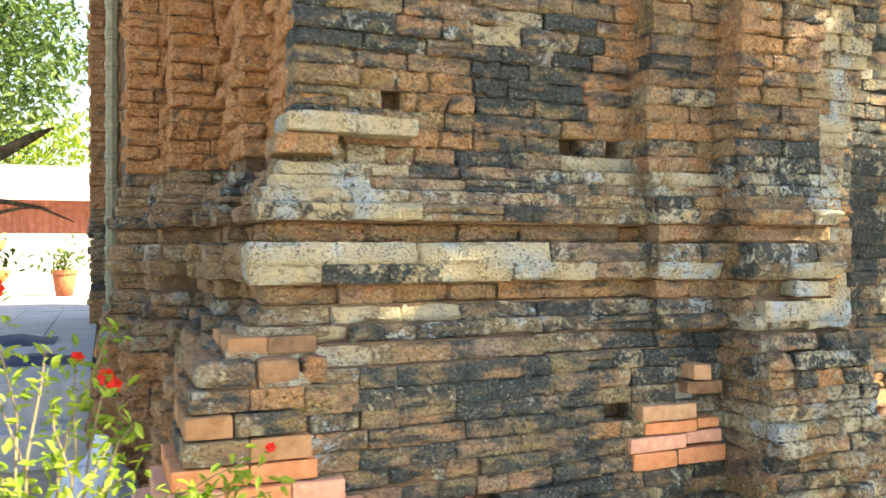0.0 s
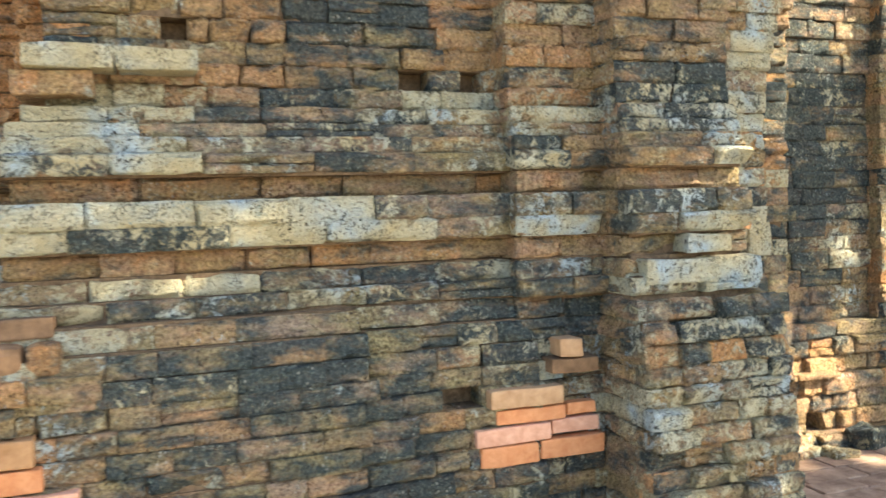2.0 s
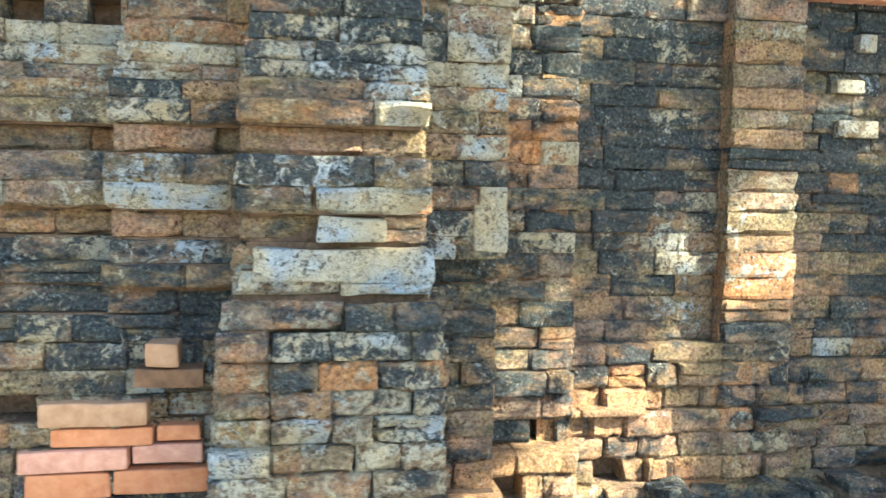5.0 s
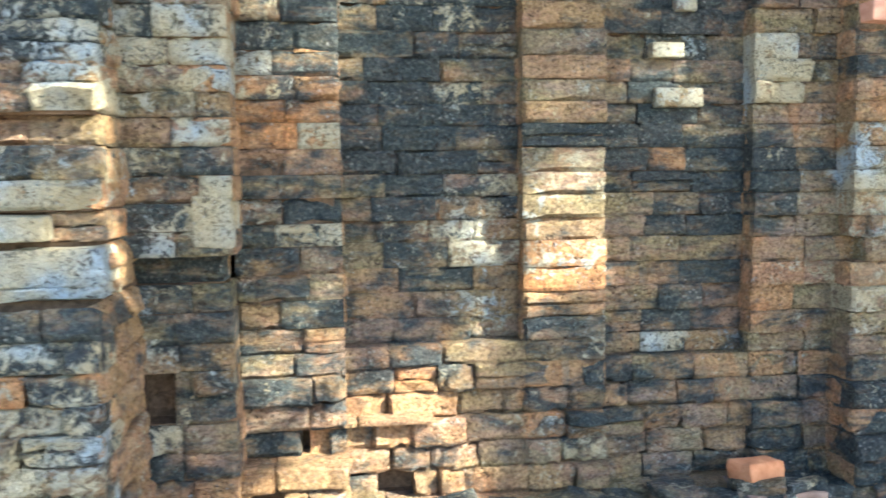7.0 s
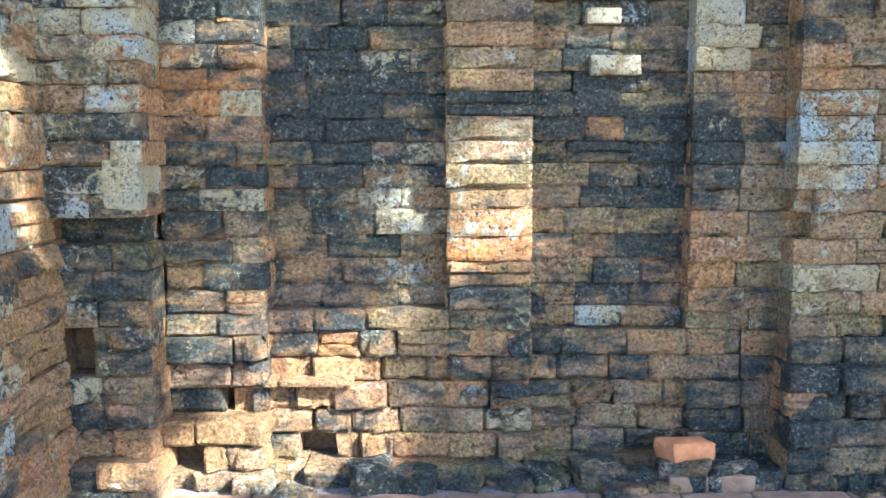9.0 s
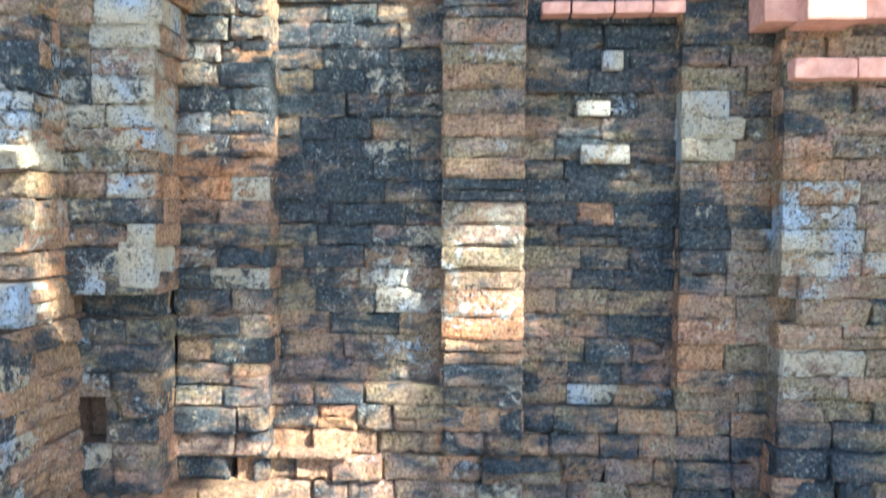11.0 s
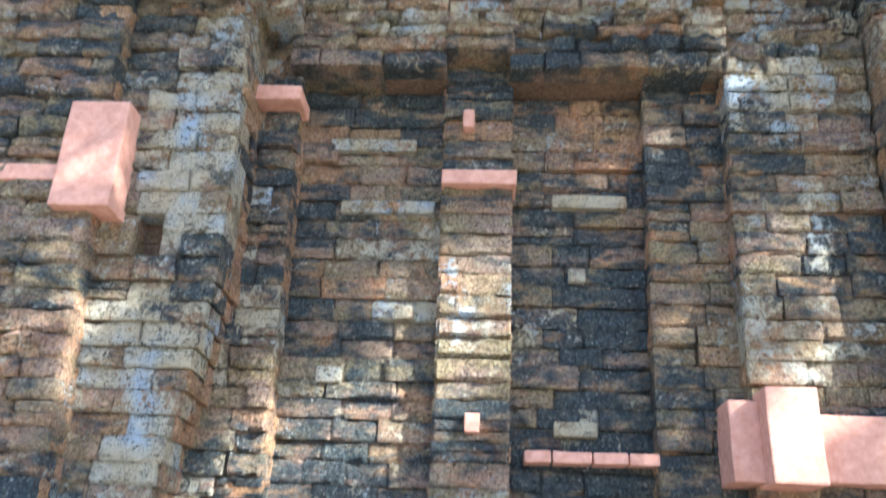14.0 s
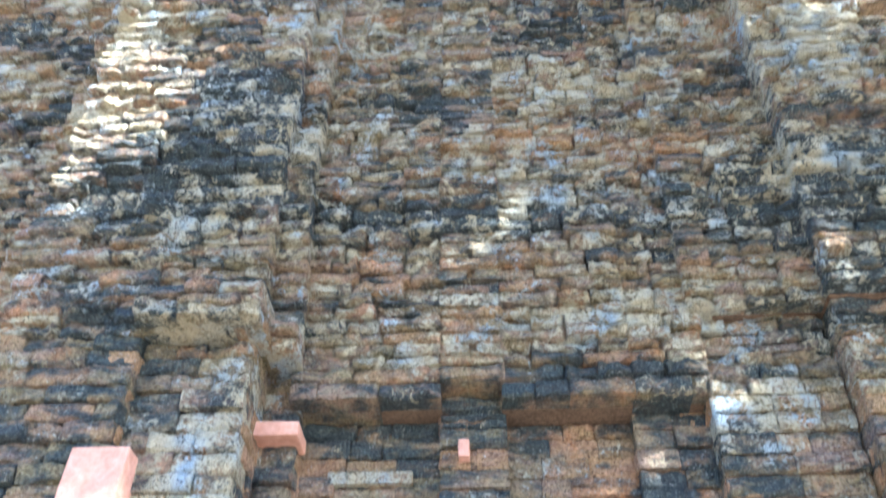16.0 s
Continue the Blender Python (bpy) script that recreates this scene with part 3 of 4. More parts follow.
pier("wall_panel", "dark stained brick panel between pilasters", 5.34, 5.99, 4.065, 4.6, both(steps((.12, .16), (.63, .08)), corbel(4.0, .25)), PLAIN, 18, wear=(0, 0, 1), jog=.009, foot=.62)
pier("pilaster_6", "brick pier with pale blue lichen streak", 5.98, 6.36, 3.98, 4.6, both(steps((.12, .12), (.35, .04)), corbel(3.95, .18)), PLAIN, 19, left=.06, right=.05, side=(0, 0), wear=(0, 1), foot=.62)
pier("pilaster_7", "wide brick pier with pink repair slab", 6.34, 6.99, 3.86, 4.6, both(steps((.30, .12), (.45, .09)), corbel(4.40, .12)), PLAIN, 20, left=.2, side=(.3, 0), wear=(0, 1, 1), foot=.62, holes=((6.37, 1.09, .035, .1),))
pier("pilaster_8", "outer brick pier in shade", 7.0, 8.6, 3.72, 4.6, both(steps((.30, .10)), corbel(4.40, .12)), PLAIN, 21, left=.12, side=(.3, 0), wear=(1,), foot=.5)
# the high bare value is orange clay plus warm bounce light in its colour
pier("wall_porch_1", "orange brick flank of the porch", .66, .95, 4.50, 5.5, moulded(.8), ROWS_A, 22, left=.8, top=3.6, wear=(1, 2, 2), bare=.85, jog=.03, gaps=.012)
pier("wall_porch_2", "orange brick step of the porch", .35, .80, 5.28, 6.3, moulded(.55), ROWS_A, 23, left=.5, top=3.9, wear=(1, 2, 2), bare=.85, jog=.025, gaps=.012)
pier("wall_porch_3", "orange brick step beside the doorway", .12, .50, 5.70, 6.6, moulded(.4), ROWS_A, 24, left=.3, top=4.1, wear=(1, 2), bare=.85, jog=.012)
pier("wall_porch_4", "orange brick door jamb at the far end of the porch", -.18, .45, 10.9, 11.9, steps((.9, .04)), ROWS_A, 25, left=.3, side=(.3, 0), top=7.0, wear=(1,), bare=.85, jog=.012)

# the tower's body behind the brick skin
bm = block((7.9, 5.0, 8.6), (5.0, 7.05, 4.3), 0.05)
tagged(part("wall_core", bm, CORE), "plain brown body of the brick tower", "wall", kind="structure")
bm = block((1.1, 5.4, 4.6), (.72, 8.9, 2.3), 0.05)
tagged(part("wall_porch_core", bm, CORE), "plain brown body of the brick porch", "wall", kind="structure")

# ---- repairs and single stones in the walls ----


def fresh_brick(name, parent, x0, x1, z0, z1, front, material, seed, deep=0.2, wear=0.004, label=""):
    ob = part(name, block((x1 - x0 - .005, deep, z1 - z0 - .005), ((x0 + x1) / 2, front + deep / 2, (z0 + z1) / 2), 0.009, wear, seed, 2), material, parent, label)
    ob.color = (0, 0.1, 1, 0.5)
    return ob


WALLS = {o.name: o for o in scene.objects if o.parent is None}
ORANGE = simple("orange_new_brick", (0.50, 0.20, 0.09), (0.66, 0.33, 0.17), 22, 0.9, 0.005)
PEACH = simple("peach_new_brick", (0.36, 0.215, 0.12), (0.52, 0.35, 0.21), 22, 0.9, 0.005)
TAN = simple("tan_relaid_brick", (0.25, 0.13, 0.06), (0.46, 0.28, 0.15), 12, 0.9, 0.006)
DULL = simple("dull_brown_brick", (0.12, 0.075, 0.045), (0.34, 0.21, 0.12), 12, 0.9, 0.006)
low = WALLS["pilaster_1"]
for i, (x0, x1, z0, z1, m, out) in enumerate((
        (2.417, 2.748, .548, .630, PEACH, .03), (2.446, 2.765, .481, .543, ORANGE, .012), (2.770, 2.914, .490, .546, ORANGE, 0), (2.352, 2.687, .403, .478, PINK, .02), (2.692, 2.921, .416, .482, PINK, 0),
        (2.372, 2.633, .314, .402, ORANGE, .01), (2.638, 2.941, .322, .408, ORANGE, .004), (2.738, 2.847, .737, .818, PEACH, .02), (2.700, 2.922, .669, .735, DULL, .01))):
    fresh_brick("repair_brick", low, x0, x1, z0, z1, 3.425 - out - .09 * max(.5 - z0, 0), m, i, .25, .006)
ledge = WALLS["wall_vestibule"]
fresh_brick("ledge_slab", ledge, .74, 1.06, 1.925, 2.02, 3.655, BRICK, 31, .3, .012).color = (.1, .85, 0, .7)
fresh_brick("ledge_slab", ledge, 1.06, 1.36, 1.925, 2.01, 3.66, BRICK, 32, .3, .012).color = (.05, .8, 0, .9)
fresh_brick("ledge_slab", ledge, .70, .98, 1.83, 1.925, 3.69, BRICK, 33, .3, .01).color = (0, .3, .3, .8)
# relaid courses at the corner of the base: the joints, the courses' edges and how far they stand out
def relaid(cuts, z0, z1, front, tones, seed, back, edge=.009):
    """A relaid course of the front and the brick that returns along the flank at its end."""
    for i, (x0, x1) in enumerate(zip(cuts, cuts[1:])):
        bm = block((x1 - x0 - .004, .26, z1 - z0 - .004), ((x0 + x1) / 2, front + .13, (z0 + z1) / 2), edge, .005, seed + i, 2)
        part("repair_brick", bm, tones[i % len(tones)], ledge).color = (.12 + .2 * ((seed + i * 7) % 5) / 4, .1 + .4 * ((seed + i * 3) % 4) / 3, .15 + .35 * ((seed + i) % 3) / 2, .6)
    deep = .26
    while deep < back:
        bm = block((.22, .25, z1 - z0 - .004), (cuts[0] + .11, front + deep + .13, (z0 + z1) / 2), edge, .006, seed + int(deep * 30), 2)
        part("repair_brick", bm, tones[int(deep * 10) % len(tones)], ledge).color = (.3, .2, .5, .4)
        deep += .255


relaid((.456, .62, .83), .958, 1.036, 3.475, (TAN, DULL), 50, .3)
relaid((.318, .56, .74, .854), .846, .956, 3.37, (BRICK, DULL, BRICK), 54, .3, .03)
relaid((.295, .528, .748, .98), .753, .844, 3.345, (BRICK,), 58, .3)
relaid((.274, .46, .716), .660, .751, 3.315, (TAN, BRICK), 62, .5)
relaid((.265, .52, .768), .560, .656, 3.3, (BRICK, TAN), 66, .5)
relaid((.22, .52, .791), .475, .556, 3.30, (ORANGE, ORANGE), 70, .5)
relaid((.17, .42, .68, .90), .390, .472, 3.275, (PINK, ORANGE), 74, .5)
relaid((.10, .38, .66, .98), .305, .387, 3.25, (PINK, DULL, PINK), 78, .5)
relaid((.02, .30, .62, .98), .220, .302, 3.22, (ORANGE, PINK), 82, .5)
relaid((-.04, .26, .60, .96), .135, .217, 3.18, (PINK, ORANGE), 86, .5)
relaid((-.08, .22, .58, .94), .05, .132, 3.16, (ORANGE, PINK), 90, .5)
fresh_brick("pale_block", ledge, .99, 1.20, .215, .325, 3.22, TAN, 47, .3, .012)
fresh_brick("repair_brick", ledge, 1.22, 1.50, .215, .315, 3.255, PINK, 48, .3, .006)
tall = WALLS["pilaster_2"]
fresh_brick("pale_block", tall, 3.08, 3.65, 1.03, 1.135, 3.285, BRICK, 81, .2, .02).color = (0, .95, 0, .95)
fresh_brick("pale_block", tall, 3.28, 3.50, 1.155, 1.235, 3.275, BRICK, 82, .2, .014).color = (0, .9, 0, .9)
fresh_brick("pale_block", WALLS["pilaster_3"], 3.85, 3.98, 1.10, 1.27, 3.60, BRICK, 84, .2, .012).color = (0, 1.1, 0, .9)
far = WALLS["pilaster_7"]
for x0, x1, z0, z1, y in ((6.23, 6.36, 2.10, 2.43, 3.78), (6.35, 6.56, 2.085, 2.465, 3.68), (6.56, 6.99, 2.105, 2.375, 3.76)):
    fresh_brick("repair_slab", far, x0, x1, z0, z1, y, PINK, int(x0 * 100), .25)
for x0, x1 in ((6.35, 6.58), (6.58, 6.99)):
    fresh_brick("repair_slab", far, x0, x1, 1.893, 1.975, 3.79, PINK, int(x0 * 90), .2)
panel = WALLS["wall_panel"]
for x0, x1 in ((5.42, 5.54), (5.54, 5.71), (5.71, 5.86), (5.86, 5.99)):
    fresh_brick("repair_slab", panel, x0, x1, 2.18, 2.235, 3.965, PINK, int(x0 * 80), .2)
for x0, x1, z0, z1 in ((5.59, 5.79, 1.59, 1.67), (5.57, 5.71, 1.785, 1.85), (5.67, 5.76, 1.965, 2.05), (5.55, 5.74, 2.30, 2.37), (5.62, 5.70, 2.99, 3.06), (5.55, 5.90, 3.35, 3.42)):
    fresh_brick("pale_block", panel, x0, x1, z0, z1, 4.022 + lean(z0), BRICK, int(z0 * 100), .15).color = (0, .62, .05, 1)
grey = WALLS["pilaster_3"]
for x0, x1, z0, z1, y in ((3.47, 3.73, 3.03, 3.53, 3.33), (3.76, 3.88, 3.26, 3.50, 3.52), (3.20, 3.47, 3.16, 3.24, 3.36)):
    fresh_brick("repair_slab", grey, x0, x1, z0, z1, y, PINK, int(x0 * 70), .25)
fresh_brick("repair_slab", WALLS["pilaster_4"], 4.10, 4.37, 3.75, 3.83, 3.64, PINK, 5, .2)
slim = WALLS["pilaster_5"]
fresh_brick("repair_slab", slim, 5.03, 5.38, 3.40, 3.48, 3.79, PINK, 6, .2)
fresh_brick("repair_brick", slim, 5.12, 5.18, 3.70, 3.80, 3.78, PINK, 8, .2)
fresh_brick("repair_brick", slim, 5.165, 5.235, 2.28, 2.37, 3.895, PINK, 9, .2)
niche = WALLS["wall_niche"]
for x0, x1, z0, z1 in ((4.50, 4.62, 2.50, 2.575), (4.82, 4.92, 2.79, 2.86), (4.55, 5.0, 3.30, 3.37), (4.48, 4.9, 3.62, 3.69)):
    fresh_brick("pale_block", niche, x0, x1, z0, z1, 4.005 + lean(z0), BRICK, int(z0 * 70), .15).color = (0, .55, .1, 1)

for x0, x1 in ((4.10, 4.38), (4.38, 4.67)):
    fresh_brick("thin_brick", niche, x0, x1, .395, .428, 3.868, BRICK, int(x0 * 50), .2, .005).color = (0, .25, .35, .8)

# broken ends and rubble along the foot of the wall
r = random.Random(41)


def rubble(x, y, z, size, material, label, name="loose_brick"):
    bm = block(size, (0, 0, size[2] / 2), 0.012, 0.03, r.randint(0, 999), 2)
    ob = part(name, bm, material)
    ob.matrix_basis = pose(x, y, z, r.uniform(-4, 4), r.uniform(-4, 4), r.uniform(-30, 30))
    ob.color = (r.uniform(.0, .45), r.uniform(.1, .5), r.uniform(0, .4), r.random())
    return tagged(ob, label, "brick", "loose bricks at the wall's foot")


rubble(5.955, 3.86, .088, (.19, .12, .105), ORANGE, "single orange brick lying on the paved ledge")
for i in range(11):
    x = r.uniform(3.75, 6.9)
    rubble(x, r.uniform(3.66, 3.80), .018, (r.uniform(.08, .19), r.uniform(.07, .12), r.uniform(.04, .08)), BRICK, "broken weathered brick lying at the wall's foot")

for i in range(13):
    x = 4.75 + i * .165 + r.uniform(-.03, .03)
    ob = rubble(x, r.uniform(3.78, 3.84), .018, (r.uniform(.13, .2), r.uniform(.1, .16), r.uniform(.06, .12)), BRICK, "blue-grey weathered stone at the wall's foot", "loose_stone")
    ob.color = (r.uniform(.35, .6), r.uniform(.1, .35), 0, r.random())
tagged(part("paving_block", block((.32, .24, .075), (6.02, 3.85, .052), .008, .004, 77, 2), PAVER), "flat worn paving block under an orange brick", "brick")

# ---- paved ledge along the wall ----
ledge_body = part("pavement", block((4.6, .95, .03), (5.6, 3.42, .008), .004), GRAVEL)
tagged(ledge_body, "low ledge of worn pinkish paving bricks", "pavement", kind="structure")
y = 2.96
while y < 3.62:
    wide = r.uniform(.13, .17)
    for a, b in split_run(3.3 + r.uniform(0, .15), 7.8, r, .22, .42):
        pb = part("paving_brick", block((b - a - .008, wide - .008, .06), ((a + b) / 2, y + wide / 2, .012 + r.uniform(-.004, .004)), .008, .004, r.randint(0, 999)), PAVER, ledge_body)
    y += wide

# ---- porch: door colonnette ----
col = new("door_colonnette")
tagged(col, "turned grey-green sandstone colonnette beside the doorway", "column")
prof, z = [], 0.0
while z < 5.0:
    prof += [(.058, z), (.058, z + .20), (.068, z + .205), (.068, z + .225), (.061, z + .235), (.072, z + .25), (.072, z + .285), (.061, z + .30), (.068, z + .31), (.068, z + .33)]
    z += .335
part("shaft", lathe([(q * 1.12, h) for q, h in prof], (.058, 9.8, .80), 8), SANDSTONE, col)
part("foot", block((.19, .19, .82), (.058, 9.8, .40), .01, .004, 3, 2), SANDSTONE, col)

# ---- terrace and yard seen past the porch ----
terrace = part("pavement_terrace", block((9.0, 24.0, .48), (-4.6, 18.2, .24), .01), TILE)
tagged(terrace, "raised grey stone terrace beside the temple", "pavement", kind="structure")
stone = mesh_of("slab", *(lambda b: ([v.co.copy() for v in b.verts], [tuple(v.index for v in f.verts) for f in b.faces]))(block((.49, .49, .03), (0, 0, 0), .006)), TILE)
for i in range(8):
    for j in range(16):
        ob = new("slab", stone)
        ob.parent = terrace
        ob.matrix_basis = pose(-.35 - .5 * i, 6.5 + .5 * j, .484 + r.uniform(0, .006), r.uniform(-.3, .3), r.uniform(-.3, .3), 0)
tagged(part("step", block((9.0, .35, .24), (-4.6, 6.0, .12), .015, .004, 4, 2), TILE), "grey stone step before the terrace", "step", kind="structure")
# added white upright that stands in for the glare of sunlit ground
wall = part("wall_parapet", block((13, .25, 1.25), (-5.0, 19.6, 1.10), .01), PLAIN_WHITE)
tagged(wall, "low white upright standing in for glaring sunlit ground", "wall", kind="structure")

shed = new("yard_building")
tagged(shed, "low building with white metal roof and rust-red sheet walls", "building")
bm = bmesh.new()
last = None
for i in range(321):
    x, yy = -13 + i * .05, 27 + (.03 if i % 4 < 2 else 0)
    pair = (bm.verts.new((x, yy, .0)), bm.verts.new((x, yy, 2.95)))
    if last:
        bm.faces.new((last[0], pair[0], pair[1], last[1]))
    last = pair
part("wall", bm, RUST, shed)
part("body", block((15.8, 5.6, 2.8), (-5.1, 30.2, 1.4), .02), RUST, shed)
bm = bmesh.new()
quad = [bm.verts.new(c) for c in ((-13.6, 26.3, 2.80), (3.6, 26.3, 2.80), (3.6, 30.4, 4.15), (-13.6, 30.4, 4.15), (-13.6, 34.4, 2.80), (3.6, 34.4, 2.80))]
bm.faces.new((quad[0], quad[1], quad[2], quad[3]))
bm.faces.new((quad[3], quad[2], quad[5], quad[4]))
bmesh.ops.solidify(bm, geom=bm.faces[:], thickness=.06)
part("roof", bm, ROOF, shed)

# ---- trees ----


def tree(label, foot, centre, spread, count, size, leaf, seed, keep=lambda p: True, name="tree"):
    q = random.Random(seed)
    t = tagged(new(name), label, "tree")
    foot, centre = Vector(foot), Vector(centre)
    mid = foot.lerp(centre, .5) + Vector((q.uniform(-.3, .3), q.uniform(-.3, .3), 0))
    trunk = part("trunk", tube([foot - Vector((0, 0, .05)), foot.lerp(mid, .5), mid, centre], [.24, .19, .15, .05], 10), BARK, t)
    for _ in range(7):
        end = centre + Vector((q.uniform(-1, 1) * spread[0], q.uniform(-1, 1) * spread[1], q.uniform(-.4, .9) * spread[2])) * .7
        part("limb", tube([mid, mid.lerp(end, .5) + Vector((0, 0, .25)), end], [.09, .05, .015], 6), BARK, trunk)
    places = []
    while len(places) < count:
        d = Vector((q.gauss(0, 1), q.gauss(0, 1), q.gauss(0, 1))).normalized() * q.random() ** .4
        c = centre + Vector((d.x * spread[0], d.y * spread[1], d.z * spread[2]))
        for _ in range(14):
            p = c + Vector((q.gauss(0, 1), q.gauss(0, 1), q.gauss(0, .6))) * size * 1.3
            if keep(p):
                places.append(p)
    tagged(leaves("crown", places, size, leaf, t, q), kind="stuff")
    return t


tree("leafy green tree standing behind the terrace", (-4.2, 16.6, .45), (-2.6, 16.6, 5.0), (2.3, 1.8, 1.9), 8000, .17, LEAF, 3)
tree("sunlit bright green tree behind the yard building", (-4.5, 38, 0), (-3.6, 38, 5.0), (4.5, 3, 2.0), 3500, .3, LEAF_BRIGHT, 4)
tree("tall green tree at the far side of the yard", (-9, 30.5, 0), (-7.5, 40, 9), (7, 3, 5), 3500, .4, LEAF, 5)

# unseen tree added over the path: crown gaps place sun patches on the wall
GAPS = [
    (4.42, 3.90, .32, .52, .44), (5.26, 3.94, 1.18, .17, .38), (4.14, 3.88, 1.56, .06, .06), (4.33, 3.88, 2.0, .13, .40), (3.61, 3.40, 1.33, .13, .32),
    (4.54, 3.98, 2.27, .22, .18), (5.19, 3.90, 2.75, .21, .36), (6.46, 3.68, 2.28, .11, .22), (6.60, 3.82, 2.82, .15, .24), (3.67, 3.42, 2.70, .10, .36),
    (1.22, 3.60, 1.15, .30, .05), (3.60, 3.30, 3.28, .04, .12), (3.12, 3.15, 5.8, .34, .85), (6.9, 3.4, 4.6, .12, .2), (7.0, 3.5, 6.2, .35, .5),
    (-.15, 3.05, .75, .30, .25), (5.3, 3.6, 4.75, .15, .08), (4.2, 3.6, .12, .4, .1),
]


def shades(p):
    for gx, gy, gz, rx, rz in GAPS:
        k = (p.y - gy) / SUN.y
        x, z = p.x - k * SUN.x - gx, p.z - k * SUN.z - gz
        if (x / (rx + .24)) ** 2 + (z / (rz + .16)) ** 2 < 1:
            return False
    return True


# its leaves fill the sun's way to the wall, save for the gaps
q = random.Random(9)
shade = tagged(new("tree"), "unseen broad leafy tree added over the path to shade the wall", "tree")
trunk = part("trunk", tube([(12.5, -3.2, -.05), (12.3, -3.0, 2.5), (12.6, -2.4, 5.0), (12.4, -1.8, 8.0)], [.42, .33, .26, .12], 12), BARK, shade)
for ex, ey, ez in ((7.0, -.9, 6.5), (9.5, -1.2, 9.5), (13.5, -1.6, 11.5), (15.5, -.9, 9.0), (10.0, -1.0, 6.2)):
    part("limb", tube([(12.55, -2.5, 4.8), ((12.5 + ex) / 2, (ey - 2.3) / 2, (4.8 + ez) / 2 + .4), (ex, ey, ez)], [.16, .09, .02], 7), BARK, trunk)
places = []
while len(places) < 20000:
    k = q.uniform(9.6, 12.8)
    p = Vector((q.uniform(-.5, 9.2), 3.7, q.uniform(-.7, 8.4))) + SUN * k
    if shades(p):
        places.append(p)
tagged(leaves("crown", places, .24, LEAF, shade, q, .65), kind="stuff")

# ---- plants before the porch ----


def blade(points, width, material, parent, name="leaf_blade"):
    bm = bmesh.new()
    rows = []
    for i, p in enumerate(points):
        s = i / (len(points) - 1)
        w = width * (math.sin(math.pi * min(.98, .12 + .86 * s)) ** .7)
        p = Vector(p)
        rows.append([bm.verts.new(p + Vector((.25 * w, 0, w * .5))), bm.verts.new(p), bm.verts.new(p + Vector((.25 * w, 0, -w * .5)))])
    for a, b in zip(rows, rows[1:]):
        for i in range(2):
            bm.faces.new((a[i], a[i + 1], b[i + 1], b[i]))
    bmesh.ops.solidify(bm, geom=bm.faces[:], thickness=.008)
    return part(name, bm, material, parent, smooth=True)


agave = tagged(new("palm_plant"), "palm with dark drooping dry fronds on the terrace", "plant")
part("stem", tube([(-1.75, 9.3, .45), (-1.72, 9.3, 1.1), (-1.7, 9.28, 1.75)], [.09, .08, .06], 9), BARK, agave)
blade([(-1.7, 9.3, 1.7), (-1.35, 9.1, 2.08), (-1.0, 9.0, 2.30), (-.72, 8.95, 2.46), (-.47, 8.9, 2.58)], .15, DRY, agave)
blade([(-1.7, 9.3, 1.6), (-1.3, 9.1, 1.82), (-.95, 9.0, 1.86), (-.6, 8.95, 1.80), (-.28, 8.9, 1.66)], .05, DRY, agave)
blade([(-1.7, 9.3, 1.5), (-1.3, 9.1, 1.66), (-1.0, 9.0, 1.74), (-.75, 8.95, 1.80), (-.5, 8.9, 1.80)], .04, DRY, agave)
blade([(-1.7, 9.3, 1.7), (-2.1, 9.2, 2.2), (-2.5, 9.1, 2.3), (-2.9, 9.1, 2.0)], .13, DRY, agave)

pot = tagged(new("potted_plant"), "small green plant in a terracotta pot on the terrace", "plant")
part("pot", lathe([(.15, 0), (.19, .2), (.22, .42), (.20, .44)], (-.76, 17.9, .49), 20), CLAY, pot, "brown terracotta pot", True)
part("rim", lathe([(.215, .41), (.25, .42), (.25, .5), (.21, .5)], (-.76, 17.9, .49), 20), CLAY, [o for o in pot.children if o.name.startswith("pot")][0])
q = random.Random(12)
for i in range(5):
    part("stem", tube([(-.76, 17.9, .93), (-.76 + q.uniform(-.2, .2), 17.9 + q.uniform(-.1, .1), 1.2), (-.76 + q.uniform(-.4, .5), 17.9, 1.35)], [.02, .014, .006], 5), TWIG, pot)
leaves("foliage", [(-.72 + q.gauss(0, .24), 17.9 + q.gauss(0, .2), 1.2 + q.gauss(0, .14)) for _ in range(130)], .15, LEAF, pot, q)

for bx, bz in ((-2.13, .68), (-2.27, 1.28)):
    by = 18.6 if bz < 1 else 19.6 - .3
    plinth = part("plinth", block((.5, .5, bz - .48), (bx, by, (bz + .48) / 2), .01), PLAIN_WHITE)
    tagged(plinth, "low white plastered plinth under a planter bowl", "plinth")
    bowl = tagged(new("planter_bowl"), "shallow orange-red terracotta planter bowl on a white plinth", "planter")
    part("bowl", lathe([(.16, 0), (.27, .08), (.35, .2), (.38, .30), (.34, .31), (.30, .24)], (bx, by, bz), 24), BOWL, bowl, smooth=True)
    leaves("foliage", [(bx + q.gauss(0, .16), by + q.gauss(0, .14), bz + .33 + abs(q.gauss(0, .07))) for _ in range(70)], .11, LEAF_BRIGHT, bowl, q)

bush = tagged(new("green_shrub"), "leafy green shrub at the terrace edge", "shrub")
part("stem", tube([(-1.25, 9.9, .45), (-1.2, 9.85, .8), (-1.22, 9.85, 1.2)], [.03, .02, .008], 6), TWIG, bush)
leaves("foliage", [(-1.2 + q.gauss(0, .17), 9.85 + q.gauss(0, .15), 1.3 + q.gauss(0, .12)) for _ in range(120)], .10, LEAF, bush, q)


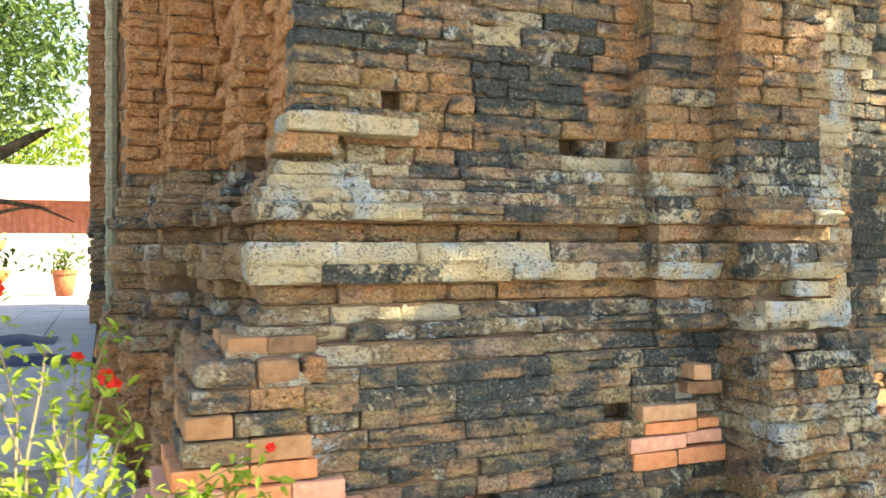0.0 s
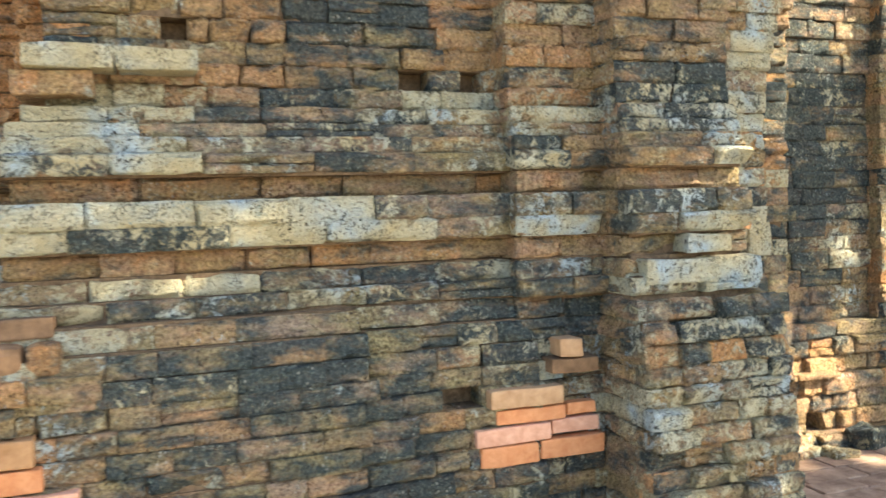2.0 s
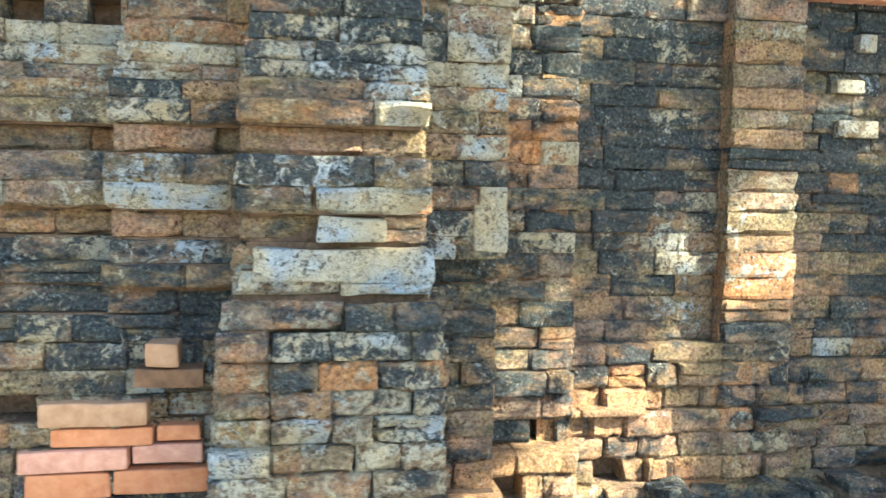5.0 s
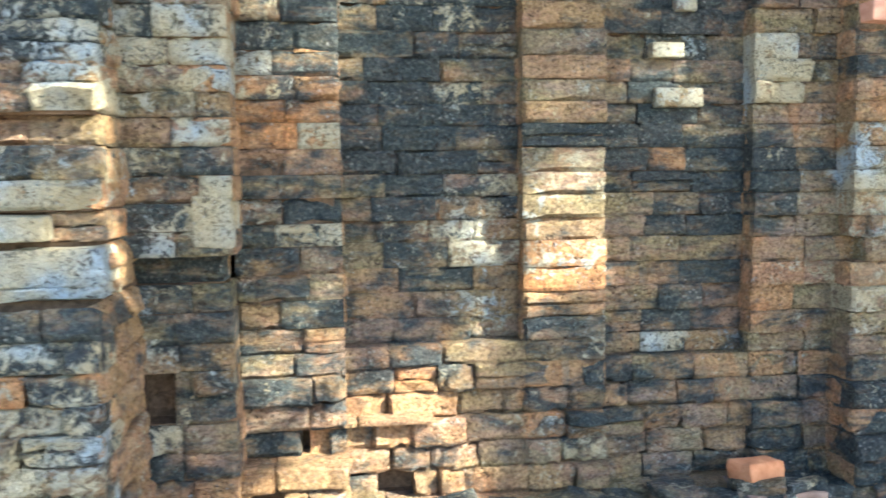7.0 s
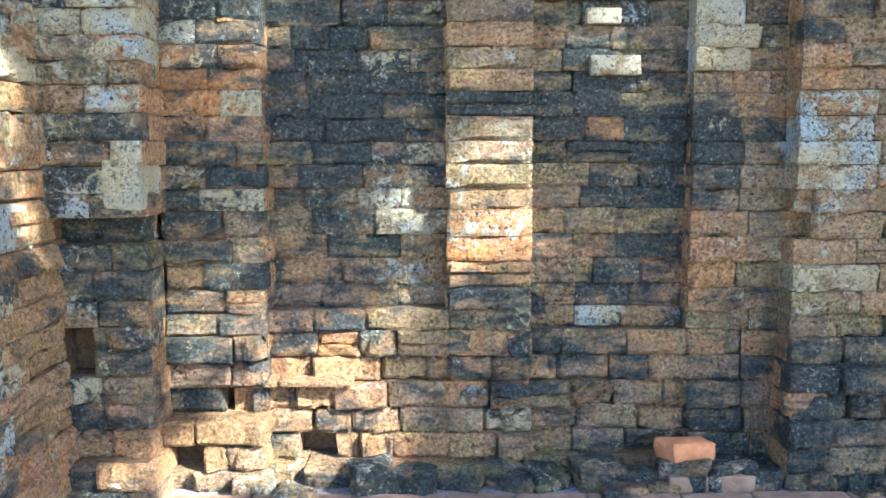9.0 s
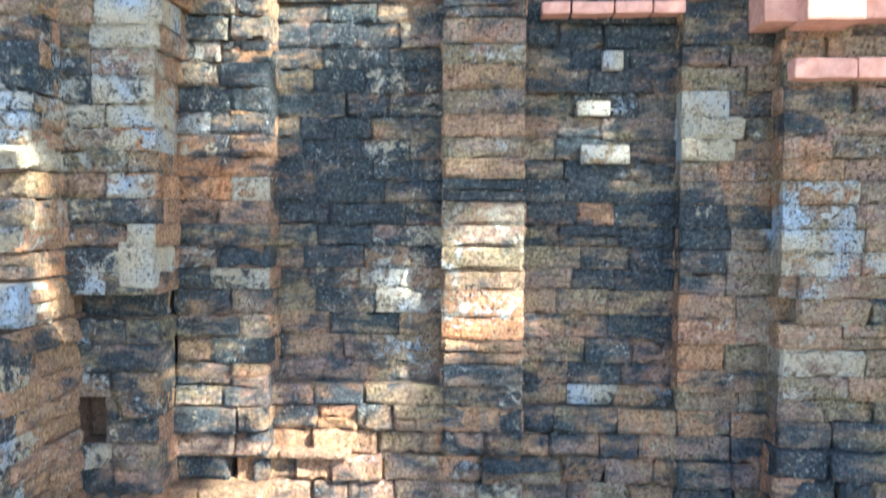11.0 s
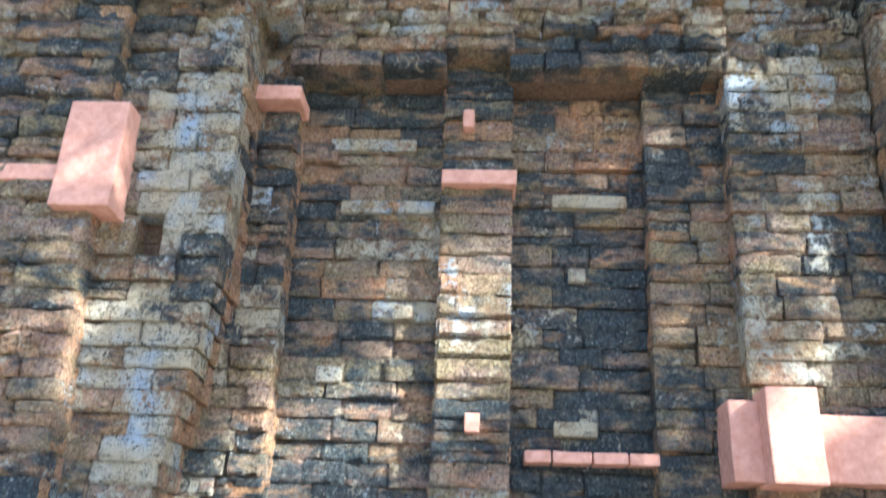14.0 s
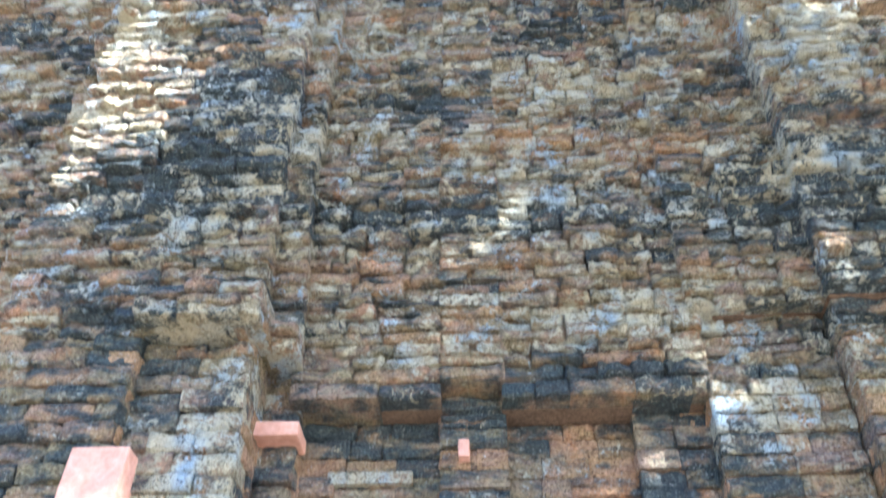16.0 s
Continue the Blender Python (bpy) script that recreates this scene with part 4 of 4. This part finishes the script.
def flower(at, parent, size, seed):
    f = random.Random(seed)
    bm = bmesh.new()
    for k in range(6):
        a = k * 1.047 + f.uniform(-.2, .2)
        out = Vector((math.cos(a), f.uniform(-.3, .3) - .3, math.sin(a)))
        side = Vector((-math.sin(a), 0, math.cos(a)))
        c = Vector(at)
        v = [bm.verts.new(c), bm.verts.new(c + (out * .6 + side * .42) * size), bm.verts.new(c + out * size), bm.verts.new(c + (out * .6 - side * .42) * size)]
        bm.faces.new(v)
    return part("flower", bm, PETAL, parent, "bright red flower")


shrub = tagged(new("flowering_shrub"), "sprawling green shrub with small bright red flowers", "shrub")
tips = [(-.32, 3.05, .70), (-.28, 2.95, .58), (.02, 3.25, .70), (.08, 3.2, .60), (.32, 3.0, .56), (.47, 3.0, .56), (.55, 3.0, .53), (-.15, 3.1, .70), (-.08, 3.0, .56), (-.38, 3.3, .95),
        (.03, 3.6, 1.12), (-.18, 3.35, .85), (.1, 3.3, .76), (-.106, 3.55, .97), (.0, 3.52, .90), (.50, 3.0, .66), (-.40, 3.65, 1.22), (-.3, 2.9, .45), (-.2, 3.3, 1.05), (.2, 3.1, .52)]
foliage = []
for i, tip in enumerate(tips):
    tip = Vector(tip)
    root = Vector((-.22 + q.uniform(-.1, .1), 3.0 + q.uniform(-.05, .12), -.03))
    bend = root.lerp(tip, .55) + Vector((q.uniform(-.06, .06), q.uniform(-.06, .06), .14))
    part("stem", tube([root, bend, root.lerp(tip, .82) + Vector((0, 0, .07)), tip], [.006, .0045, .0035, .002], 5), TWIG, shrub)
    for s in range(26):
        u = q.random() ** .5
        base = bend.lerp(tip, u)
        foliage.append(base + Vector((q.gauss(0, .035), q.gauss(0, .035), q.gauss(0, .03))))
leaves("foliage", foliage, .058, LEAF_BRIGHT, shrub, q)
for i, (at, s) in enumerate((((-.106, 3.55, .975), .03), ((.0, 3.52, .90), .038), ((.03, 3.5, .87), .032), ((.545, 3.0, .69), .022), ((-.40, 3.65, 1.25), .04))):
    flower(at, shrub, s, i)


def heaped_sheet(at, wide, tall, material, label):
    sheet = bmesh.new()
    bmesh.ops.create_grid(sheet, x_segments=16, y_segments=16, size=.5)
    for v in sheet.verts:
        rad = min(1.0, v.co.length / .5)
        v.co.z = tall * (1 - rad ** 2) * (.8 + .6 * noise.noise(v.co * 5 + Vector(at))) + .01 + .15 * tall * abs(noise.noise(v.co * 13))
        v.co.x *= wide
        v.co.y *= wide
    ob = part("plastic_sheet", sheet, material, smooth=True)
    ob.location = at
    tagged(ob, label, "sheet")


NAVY = simple("dark_blue_sheet", (0.02, 0.03, 0.07), (0.07, 0.09, 0.16), 9, 0.6, 0.01)
heaped_sheet((-.05, 4.9, 0), .5, .34, CLOTH, "crumpled pale blue sheet heaped on the ground")
heaped_sheet((-.85, 9.0, .495), .8, .07, NAVY, "flat dark blue sheet lying on the terrace")
heaped_sheet((-.55, 7.4, .495), .6, .06, NAVY, "flat dark blue sheet lying on the terrace")
